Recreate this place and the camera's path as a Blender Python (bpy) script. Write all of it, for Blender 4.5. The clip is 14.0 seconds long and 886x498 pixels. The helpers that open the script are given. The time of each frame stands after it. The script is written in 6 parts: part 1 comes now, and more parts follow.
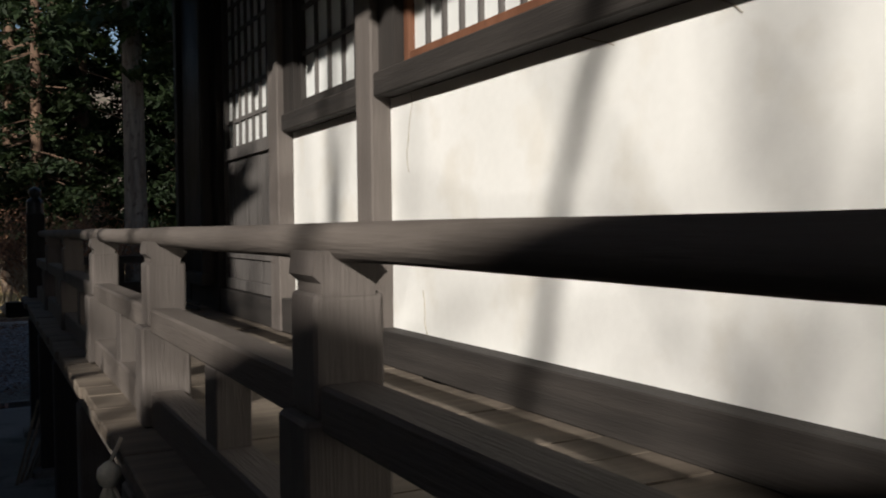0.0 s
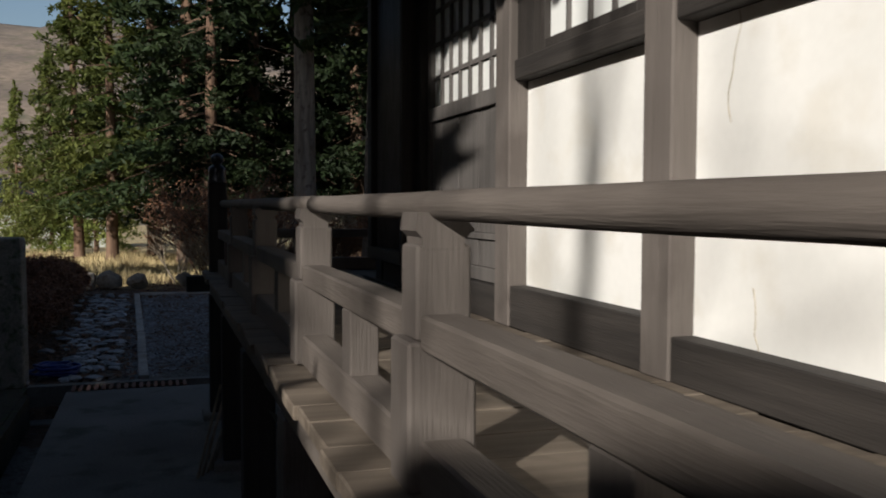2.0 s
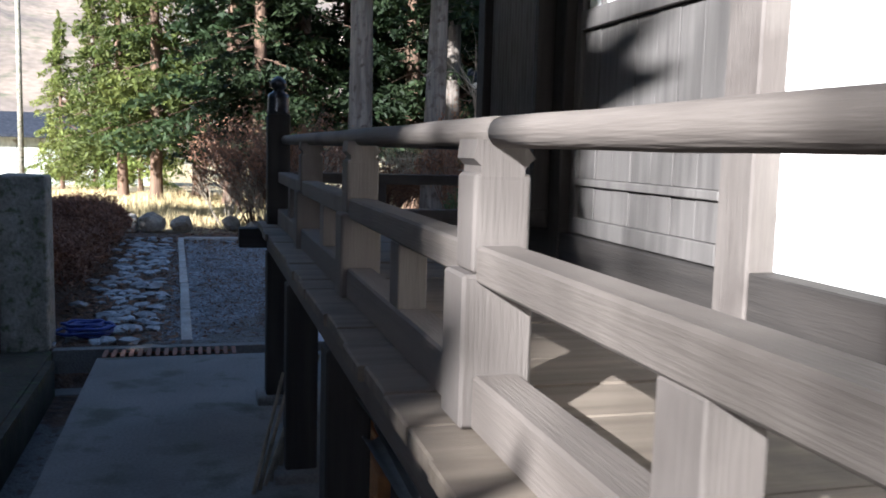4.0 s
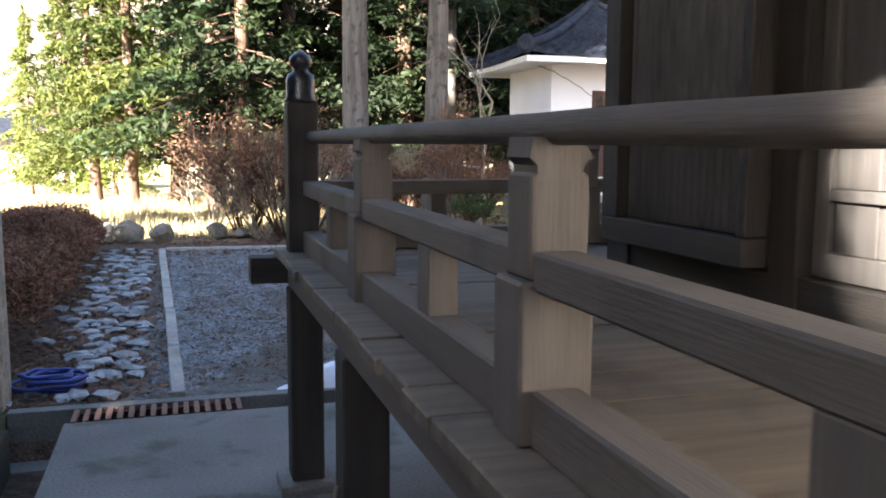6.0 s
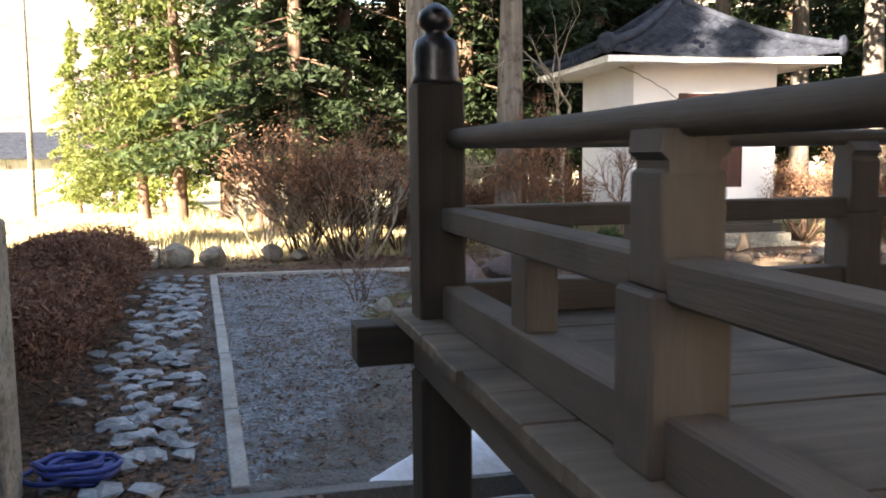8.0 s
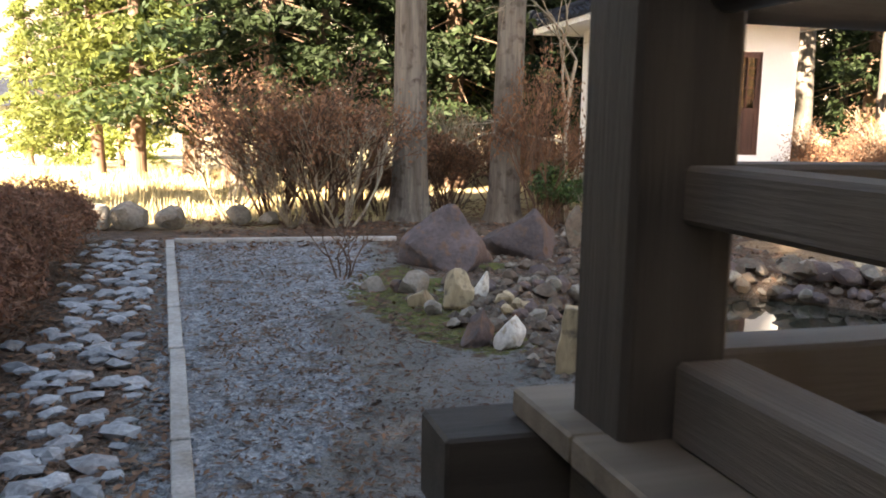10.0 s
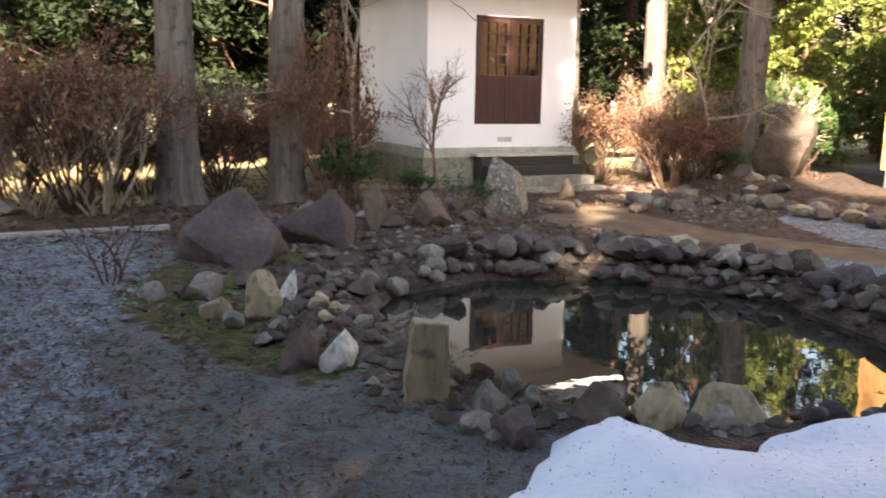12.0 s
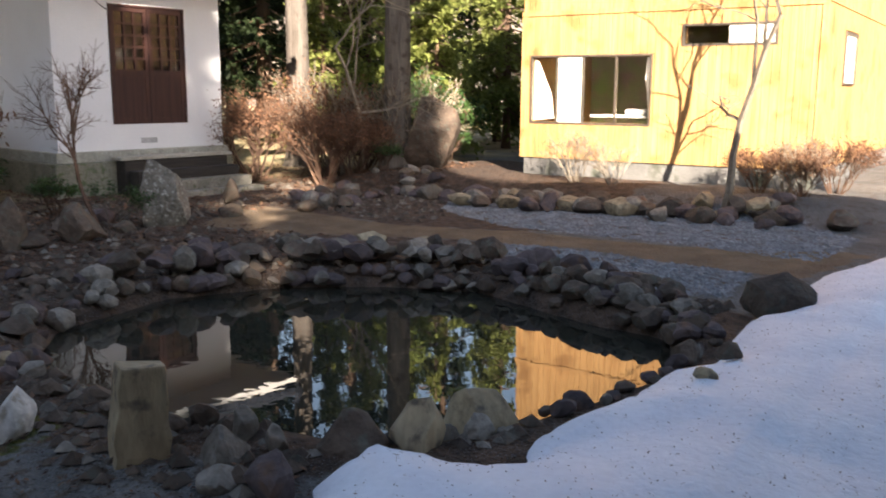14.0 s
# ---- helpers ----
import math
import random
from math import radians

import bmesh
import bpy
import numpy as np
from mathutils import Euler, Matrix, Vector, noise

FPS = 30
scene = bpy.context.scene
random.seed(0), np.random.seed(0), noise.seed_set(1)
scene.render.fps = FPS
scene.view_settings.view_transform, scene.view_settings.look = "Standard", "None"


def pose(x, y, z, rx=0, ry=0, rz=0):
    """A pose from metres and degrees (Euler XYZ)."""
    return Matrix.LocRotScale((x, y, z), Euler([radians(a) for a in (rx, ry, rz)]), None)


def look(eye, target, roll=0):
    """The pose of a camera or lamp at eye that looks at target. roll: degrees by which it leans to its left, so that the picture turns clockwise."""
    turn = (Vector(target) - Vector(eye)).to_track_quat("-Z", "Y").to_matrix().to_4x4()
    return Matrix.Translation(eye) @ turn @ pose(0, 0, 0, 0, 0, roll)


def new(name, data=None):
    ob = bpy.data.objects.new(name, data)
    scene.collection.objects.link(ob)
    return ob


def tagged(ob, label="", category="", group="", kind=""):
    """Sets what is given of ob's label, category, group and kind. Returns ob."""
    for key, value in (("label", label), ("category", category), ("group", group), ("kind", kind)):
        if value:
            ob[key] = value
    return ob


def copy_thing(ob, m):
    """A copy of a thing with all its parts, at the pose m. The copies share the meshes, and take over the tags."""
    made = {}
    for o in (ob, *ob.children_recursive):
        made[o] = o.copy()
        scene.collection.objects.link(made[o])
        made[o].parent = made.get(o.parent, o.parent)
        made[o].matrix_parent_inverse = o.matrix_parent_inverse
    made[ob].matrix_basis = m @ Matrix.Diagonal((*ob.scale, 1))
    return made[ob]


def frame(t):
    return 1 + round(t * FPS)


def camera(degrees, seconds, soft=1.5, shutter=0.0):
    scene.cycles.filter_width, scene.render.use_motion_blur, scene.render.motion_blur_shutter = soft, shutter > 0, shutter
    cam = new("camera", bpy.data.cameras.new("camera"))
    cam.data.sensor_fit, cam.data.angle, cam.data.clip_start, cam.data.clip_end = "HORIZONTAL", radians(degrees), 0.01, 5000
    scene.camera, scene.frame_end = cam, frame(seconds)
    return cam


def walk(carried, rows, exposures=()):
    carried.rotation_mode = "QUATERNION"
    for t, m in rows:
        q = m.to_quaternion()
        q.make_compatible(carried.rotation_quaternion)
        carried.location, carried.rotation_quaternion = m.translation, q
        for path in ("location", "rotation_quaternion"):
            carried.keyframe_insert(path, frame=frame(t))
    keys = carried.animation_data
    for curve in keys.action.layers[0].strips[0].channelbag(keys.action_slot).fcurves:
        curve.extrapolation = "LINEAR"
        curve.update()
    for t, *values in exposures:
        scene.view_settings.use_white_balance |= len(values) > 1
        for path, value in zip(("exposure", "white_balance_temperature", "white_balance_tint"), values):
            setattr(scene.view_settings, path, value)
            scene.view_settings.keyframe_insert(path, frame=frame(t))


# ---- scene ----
cam = camera(53.1, 14.0, soft=1.8, shutter=0.3)
PATH = [
    (0, (-0.158, 0.467, 1.654), (0.768, 2.239, 1.604), -0.7),
    (0.5, (-0.183, 0.652, 1.628), (0.669, 2.46, 1.569), -0.0),
    (1, (-0.233, 0.91, 1.647), (0.591, 2.731, 1.57), 0.8),
    (1.5, (-0.232, 1.157, 1.63), (0.5, 3.015, 1.521), 0.6),
    (2, (-0.197, 1.455, 1.637), (0.418, 3.355, 1.537), 0.2),
    (2.5, (-0.206, 1.772, 1.617), (0.381, 3.681, 1.51), 0.4),
    (3, (-0.238, 2.137, 1.624), (0.327, 4.051, 1.491), 0.5),
    (3.5, (-0.2, 2.517, 1.599), (0.317, 4.439, 1.401), 1.2),
    (4, (-0.208, 2.845, 1.603), (0.318, 4.762, 1.381), 1.6),
    (4.2, (-0.232, 3.002, 1.603), (0.317, 4.914, 1.396), 1.3),
    (6.3, (-0.295, 4.570, 1.612), (0.272, 6.474, 1.374), 0.2),
    (6.5, (-0.289, 4.712, 1.600), (0.262, 6.625, 1.401), 0.0),
    (7, (-0.286, 5.066, 1.600), (0.166, 6.996, 1.330), 0.5),
    (7.5, (-0.339, 5.507, 1.593), (0.141, 7.437, 1.377), -0.8),
    (8, (-0.350, 5.902, 1.587), (0.124, 7.834, 1.379), -0.6),
    (8.2, (-0.339, 6.078, 1.578), (0.125, 8.009, 1.346), -1.0),
    (10.3, (-0.287, 7.700, 1.486), (0.302, 9.590, 1.200), 2.2),
    (10.5, (-0.314, 7.859, 1.494), (0.362, 9.722, 1.227), 1.8),
    (11, (-0.327, 8.087, 1.521), (0.492, 9.886, 1.213), 1.7),
    (11.5, (-0.272, 8.349, 1.498), (0.629, 10.105, 1.175), 0.5),
    (12, (-0.23, 8.556, 1.507), (0.795, 10.236, 1.153), 1.1),
    (12.5, (-0.25, 8.742, 1.501), (0.976, 10.289, 1.178), 0.8),
    (13, (-0.262, 8.913, 1.511), (1.134, 10.31, 1.194), 0.8),
    (13.5, (-0.221, 9.065, 1.482), (1.296, 10.334, 1.184), 0.9),
    (14, (-0.174, 9.216, 1.472), (1.436, 10.351, 1.122), 0.4),
]
walk(cam, [(t, look(*p)) for t, *p in PATH],
     exposures=[(0.0, 0.1, 6500, 10), (1.5, 0.12, 6500, 10), (2.0, 0.15, 6500, 10), (2.6, 0.35, 6500, 10), (3.1, 0.85, 6500, 10), (3.6, 1.95, 5800, 10), (4.2, 2.25, 5700, 10), (6.3, 3.65, 6900, 12),
                (8.2, 3.45, 7800, 12), (10.3, 3.7, 8600, 14), (11.0, 3.7, 8500, 14), (12.0, 3.2, 8000, 14), (13.0, 2.65, 7700, 14), (14.0, 2.35, 7300, 14)])

# ---- light ----
SUN_AZ, SUN_EL = 46.0, 24.0          # the way the light travels, degrees from +y towards +x; height of the sun
world = bpy.data.worlds.new("sky")
scene.world = world
world.use_nodes = True
wn = world.node_tree.nodes
sky = wn.new("ShaderNodeTexSky")
sky.sky_type = 'NISHITA'
sky.sun_disc = False
sky.sun_elevation = radians(SUN_EL)
sky.sun_rotation = radians(SUN_AZ + 180)
wn["Background"].inputs["Strength"].default_value = 0.075
world.node_tree.links.new(sky.outputs[0], wn["Background"].inputs["Color"])
sun_data = bpy.data.lights.new("sun", 'SUN')
sun_data.energy, sun_data.angle, sun_data.color = 5.0, radians(0.6), (1.0, 0.94, 0.86)
sun = new("sun", sun_data)
_d = Vector((math.sin(radians(SUN_AZ)) * math.cos(radians(SUN_EL)), math.cos(radians(SUN_AZ)) * math.cos(radians(SUN_EL)), -math.sin(radians(SUN_EL))))
sun.matrix_world = look((-20, -20, 25), Vector((-20, -20, 25)) + _d)


# ---- materials ----
def surf(name, c1, c2, scale=3.0, rough=0.8, bump=0.3, fine=40.0, stretch=(1, 1, 1), metal=0.0, c3=None, vary=0.12, spec=0.35, trans=0.0, grain=0.28):
    """Two colours mixed by broad noise, fine grain over it, a third colour as stains, a shift for each object or island, and relief."""
    m = bpy.data.materials.new(name)
    m.use_nodes = True
    n, l = m.node_tree.nodes, m.node_tree.links
    b = n["Principled BSDF"]
    b.inputs["Metallic"].default_value = metal
    b.inputs["Specular IOR Level"].default_value = spec
    tc = n.new("ShaderNodeTexCoord")
    mp = n.new("ShaderNodeMapping")
    mp.inputs["Scale"].default_value = stretch
    geo = n.new("ShaderNodeNewGeometry")
    l.new(geo.outputs["Position"], mp.inputs["Vector"])
    big = n.new("ShaderNodeTexNoise")
    big.inputs["Scale"].default_value, big.inputs["Detail"].default_value = scale, 5
    small = n.new("ShaderNodeTexNoise")
    small.inputs["Scale"].default_value, small.inputs["Detail"].default_value = fine, 6
    l.new(mp.outputs[0], big.inputs["Vector"])
    l.new(mp.outputs[0], small.inputs["Vector"])
    ramp = n.new("ShaderNodeMapRange")
    ramp.inputs["From Min"].default_value, ramp.inputs["From Max"].default_value = 0.32, 0.68
    l.new(big.outputs["Fac"], ramp.inputs["Value"])
    mix = n.new("ShaderNodeMixRGB")
    mix.inputs[1].default_value, mix.inputs[2].default_value = (*c1, 1), (*c2, 1)
    l.new(ramp.outputs[0], mix.inputs[0])
    last = mix
    if c3:
        st = n.new("ShaderNodeTexNoise")
        st.inputs["Scale"].default_value, st.inputs["Detail"].default_value = scale * 2.7, 8
        l.new(geo.outputs["Position"], st.inputs["Vector"])
        sr = n.new("ShaderNodeMapRange")
        sr.inputs["From Min"].default_value, sr.inputs["From Max"].default_value = 0.54, 0.68
        l.new(st.outputs["Fac"], sr.inputs["Value"])
        mx = n.new("ShaderNodeMixRGB")
        mx.inputs[2].default_value = (*c3, 1)
        l.new(sr.outputs[0], mx.inputs[0])
        l.new(last.outputs[0], mx.inputs[1])
        last = mx
    hs = n.new("ShaderNodeHueSaturation")
    gr = n.new("ShaderNodeMapRange")
    gr.inputs["From Min"].default_value, gr.inputs["From Max"].default_value = 0.25, 0.75
    gr.inputs["To Min"].default_value, gr.inputs["To Max"].default_value = 1 - grain, 1 + grain
    l.new(small.outputs["Fac"], gr.inputs["Value"])
    oi = n.new("ShaderNodeObjectInfo")
    ad = n.new("ShaderNodeMath")
    ad.operation = 'ADD'
    l.new(oi.outputs["Random"], ad.inputs[0])
    l.new(geo.outputs["Random Per Island"], ad.inputs[1])
    vr = n.new("ShaderNodeMapRange")
    vr.inputs["From Min"].default_value, vr.inputs["From Max"].default_value = 0.0, 2.0
    vr.inputs["To Min"].default_value, vr.inputs["To Max"].default_value = 1 - vary * 2, 1 + vary * 2
    l.new(ad.outputs[0], vr.inputs["Value"])
    mu = n.new("ShaderNodeMath")
    mu.operation = 'MULTIPLY'
    l.new(gr.outputs[0], mu.inputs[0])
    l.new(vr.outputs[0], mu.inputs[1])
    l.new(mu.outputs[0], hs.inputs["Value"])
    l.new(last.outputs[0], hs.inputs["Color"])
    l.new(hs.outputs[0], b.inputs["Base Color"])
    rr = n.new("ShaderNodeMapRange")
    rr.inputs["To Min"].default_value, rr.inputs["To Max"].default_value = max(rough - 0.12, 0.02), min(rough + 0.12, 1)
    l.new(small.outputs["Fac"], rr.inputs["Value"])
    l.new(rr.outputs[0], b.inputs["Roughness"])
    if bump:
        bp = n.new("ShaderNodeBump")
        bp.inputs["Strength"].default_value, bp.inputs["Distance"].default_value = bump, 0.02
        l.new(small.outputs["Fac"], bp.inputs["Height"])
        l.new(bp.outputs[0], b.inputs["Normal"])
    if trans:
        out = n["Material Output"]
        tr = n.new("ShaderNodeBsdfTranslucent")
        l.new(hs.outputs[0], tr.inputs["Color"])
        ms = n.new("ShaderNodeMixShader")
        ms.inputs[0].default_value = trans
        l.new(b.outputs[0], ms.inputs[1])
        l.new(tr.outputs[0], ms.inputs[2])
        l.new(ms.outputs[0], out.inputs["Surface"])
    return m


def wood(name, c1, c2, axis, rough=0.75, bump=0.35, c3=None):
    st = [20.0, 20.0, 20.0]
    st[axis] = 1.1
    return surf(name, c1, c2, 1.1, rough, bump * 0.6, 9.0, tuple(st), c3=c3, vary=0.07, grain=0.10)


M_RAIL = wood("weathered_wood_along", (0.120, 0.102, 0.090), (0.142, 0.122, 0.107), 1, c3=(0.092, 0.078, 0.068))
M_RAILX = wood("weathered_wood_across", (0.120, 0.102, 0.090), (0.142, 0.122, 0.107), 0, c3=(0.092, 0.078, 0.068))
M_POST = wood("weathered_wood_upright", (0.118, 0.102, 0.092), (0.140, 0.122, 0.110), 2, c3=(0.092, 0.078, 0.070))
M_DECK = wood("deck_wood", (0.13, 0.105, 0.082), (0.20, 0.165, 0.13), 0, c3=(0.09, 0.075, 0.06))
# dark wood, taken near-black so the veranda corner holds its shade
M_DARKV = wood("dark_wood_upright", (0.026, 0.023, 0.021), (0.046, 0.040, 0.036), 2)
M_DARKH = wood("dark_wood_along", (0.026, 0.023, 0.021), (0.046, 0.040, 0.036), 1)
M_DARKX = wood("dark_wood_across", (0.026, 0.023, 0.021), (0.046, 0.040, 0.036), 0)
M_REDWOOD = wood("reddish_window_wood", (0.13, 0.055, 0.03), (0.18, 0.08, 0.045), 2)
M_GREYBOARD = wood("grey_boards", (0.080, 0.073, 0.069), (0.125, 0.115, 0.108), 2)
M_PLASTER = surf("white_plaster", (0.77, 0.765, 0.735), (0.83, 0.825, 0.80), 1.3, 0.85, 0.06, 30, c3=(0.74, 0.72, 0.67), vary=0.01, grain=0.02)
M_PLASTERB = surf("white_plaster_hall", (0.76, 0.76, 0.77), (0.83, 0.83, 0.84), 1.0, 0.85, 0.06, 30, vary=0.01, grain=0.02)
M_PAPER = surf("window_paper", (0.70, 0.72, 0.71), (0.78, 0.79, 0.77), 2, 0.5, 0.02, 20, vary=0.03, grain=0.03)
M_CORR = surf("corrugated_dark_metal", (0.15, 0.148, 0.156), (0.21, 0.206, 0.214), 3, 0.42, 0.1, 30, (1, 1, 0.2), metal=0.25, vary=0.0)
M_CONC = surf("concrete", (0.115, 0.112, 0.105), (0.185, 0.178, 0.168), 1.1, 0.85, 0.35, 60, c3=(0.075, 0.08, 0.06), vary=0.02)
M_IRON = surf("rusty_iron", (0.15, 0.075, 0.055), (0.21, 0.11, 0.08), 6, 0.8, 0.3, 60)
M_STONEPOST = surf("lichened_stone", (0.18, 0.17, 0.14), (0.30, 0.28, 0.24), 6, 0.9, 0.7, 40, c3=(0.10, 0.11, 0.06))
M_KERB = surf("pale_kerb", (0.25, 0.235, 0.22), (0.36, 0.34, 0.32), 3, 0.85, 0.3, 50, c3=(0.24, 0.21, 0.18))
M_ROCK_BROWN = surf("brown_rock", (0.065, 0.046, 0.035), (0.135, 0.098, 0.072), 5, 0.85, 0.9, 24, c3=(0.10, 0.095, 0.075), vary=0.22)
M_ROCK_PURPLE = surf("purple_rock", (0.065, 0.05, 0.05), (0.12, 0.09, 0.088), 3, 0.8, 0.9, 22, c3=(0.13, 0.075, 0.05), vary=0.15)
M_ROCK_PALE = surf("pale_rock", (0.135, 0.118, 0.098), (0.225, 0.20, 0.168), 6, 0.85, 0.8, 30, c3=(0.14, 0.115, 0.09), vary=0.25)
M_ROCK_WHITE = surf("white_rock", (0.55, 0.53, 0.48), (0.66, 0.64, 0.60), 7, 0.8, 0.5, 30, c3=(0.40, 0.35, 0.28), vary=0.08)
M_ROCK_TAN = surf("tan_rock", (0.28, 0.215, 0.135), (0.40, 0.32, 0.205), 5, 0.85, 0.7, 25, (1, 1, 0.3), c3=(0.14, 0.11, 0.08), vary=0.12)
M_ROCK_SPOT = surf("speckled_rock", (0.15, 0.13, 0.105), (0.23, 0.205, 0.17), 9, 0.9, 1.0, 26, c3=(0.42, 0.40, 0.35), vary=0.1)
M_GREYSTONE = surf("grey_cobble", (0.16, 0.168, 0.18), (0.30, 0.305, 0.315), 6, 0.85, 0.5, 40, vary=0.25)
M_BARK = surf("grey_bark", (0.095, 0.078, 0.064), (0.175, 0.150, 0.128), 2.5, 0.95, 1.0, 9, (3.5, 3.5, 0.35), c3=(0.07, 0.054, 0.044))
M_BARKRED = surf("red_bark", (0.095, 0.058, 0.040), (0.17, 0.108, 0.072), 2.5, 0.95, 1.0, 9, (3.5, 3.5, 0.35))
M_NEEDLE = surf("conifer_foliage", (0.036, 0.058, 0.012), (0.105, 0.120, 0.026), 0.6, 0.7, 0.0, 3, vary=0.35, trans=0.35)
# conifer needles with the wood's shade mixed into the green
M_NEEDLE_SHADE = surf("shade_dark_foliage", (0.011, 0.023, 0.008), (0.028, 0.044, 0.013), 0.6, 0.7, 0.0, 3, vary=0.35, trans=0.3)
# needles brightened and yellowed in colour to look sunlit
M_NEEDLE_Y = surf("sunlit_yellow_foliage", (0.13, 0.17, 0.04), (0.23, 0.25, 0.07), 0.6, 0.7, 0.0, 3, vary=0.3, trans=0.4)
M_TWIG = surf("reddish_twigs", (0.085, 0.048, 0.033), (0.15, 0.088, 0.058), 4, 0.9, 0.0, 20, vary=0.25)
M_TWIGLEAF = surf("dry_red_leaves", (0.13, 0.062, 0.037), (0.225, 0.118, 0.066), 3, 0.8, 0.0, 20, vary=0.35, trans=0.25)
M_DRYHEDGE = surf("dry_brown_hedge", (0.13, 0.062, 0.04), (0.21, 0.11, 0.07), 2, 0.9, 0.0, 20, vary=0.4, trans=0.15)
M_PALETWIG = surf("pale_twigs", (0.19, 0.155, 0.115), (0.30, 0.25, 0.19), 4, 0.9, 0.0, 20, vary=0.2)
M_LEAFGREEN = surf("dark_green_leaves", (0.03, 0.07, 0.02), (0.06, 0.11, 0.03), 4, 0.4, 0.0, 20, vary=0.3, trans=0.15)
M_LITTER = surf("leaf_litter", (0.11, 0.055, 0.034), (0.20, 0.11, 0.065), 5, 0.9, 0.0, 30, vary=0.45)
M_MOSS = surf("moss", (0.045, 0.058, 0.012), (0.10, 0.11, 0.025), 7, 0.95, 1.0, 60, c3=(0.10, 0.062, 0.036), vary=0.05, grain=0.5)
M_SNOW = surf("old_snow", (0.76, 0.79, 0.87), (0.87, 0.89, 0.95), 3.2, 0.6, 0.5, 24, vary=0.0, grain=0.04)
M_TILE = surf("blue_grey_roof_tile", (0.018, 0.021, 0.030), (0.038, 0.043, 0.056), 6, 0.82, 0.15, 30, vary=0.2, spec=0.12)
M_REDDOOR = wood("red_brown_door", (0.042, 0.018, 0.015), (0.066, 0.028, 0.022), 2, 0.6)
M_SIDING = wood("orange_cedar_siding", (0.38, 0.20, 0.075), (0.52, 0.305, 0.125), 2, 0.65, 0.2, c3=(0.30, 0.15, 0.055))
M_HOSE = surf("blue_hose", (0.02, 0.035, 0.16), (0.035, 0.055, 0.24), 8, 0.4, 0.05, 30)
M_WATERPIPE = surf("black_plastic", (0.012, 0.012, 0.014), (0.02, 0.02, 0.024), 8, 0.35, 0.05, 30)
# near-black that stands for missing light, below the deck and inside rooms
M_UNLIT = surf("unlit_dark", (0.02, 0.018, 0.015), (0.03, 0.026, 0.022), 2, 0.9, 0.0, 20)
M_CURTAIN = surf("pale_curtain", (0.72, 0.68, 0.58), (0.8, 0.76, 0.66), 5, 0.9, 0.1, 40)
M_ALU = surf("aluminium_frame", (0.16, 0.13, 0.10), (0.21, 0.17, 0.13), 4, 0.4, 0.02, 30, metal=0.7)
M_WHITEPAINT = surf("white_paint", (0.68, 0.67, 0.64), (0.76, 0.75, 0.72), 3, 0.6, 0.05, 30)
M_GRASS = surf("dry_grass", (0.40, 0.31, 0.16), (0.58, 0.48, 0.27), 0.7, 0.95, 0.4, 14, c3=(0.20, 0.16, 0.08))
M_HILL = surf("winter_hillside", (0.12, 0.10, 0.085), (0.24, 0.19, 0.145), 0.12, 1.0, 0.8, 0.9, c3=(0.13, 0.12, 0.08), vary=0.0)
M_SHEDWALL = surf("patched_shed_wall", (0.34, 0.37, 0.34), (0.46, 0.47, 0.43), 0.9, 0.8, 0.2, 10, (1, 1, 0.3), c3=(0.26, 0.22, 0.17))
M_FIREWOOD = surf("stacked_wood", (0.16, 0.115, 0.075), (0.26, 0.2, 0.14), 8, 0.9, 0.4, 40, vary=0.3)
M_CARDBOARD = surf("orange_crate", (0.36, 0.17, 0.07), (0.45, 0.23, 0.1), 4, 0.8, 0.1, 30)


M_EARTH = surf("dark_mossy_earth", (0.036, 0.031, 0.022), (0.066, 0.056, 0.04), 3, 0.95, 0.6, 30, c3=(0.055, 0.07, 0.03))


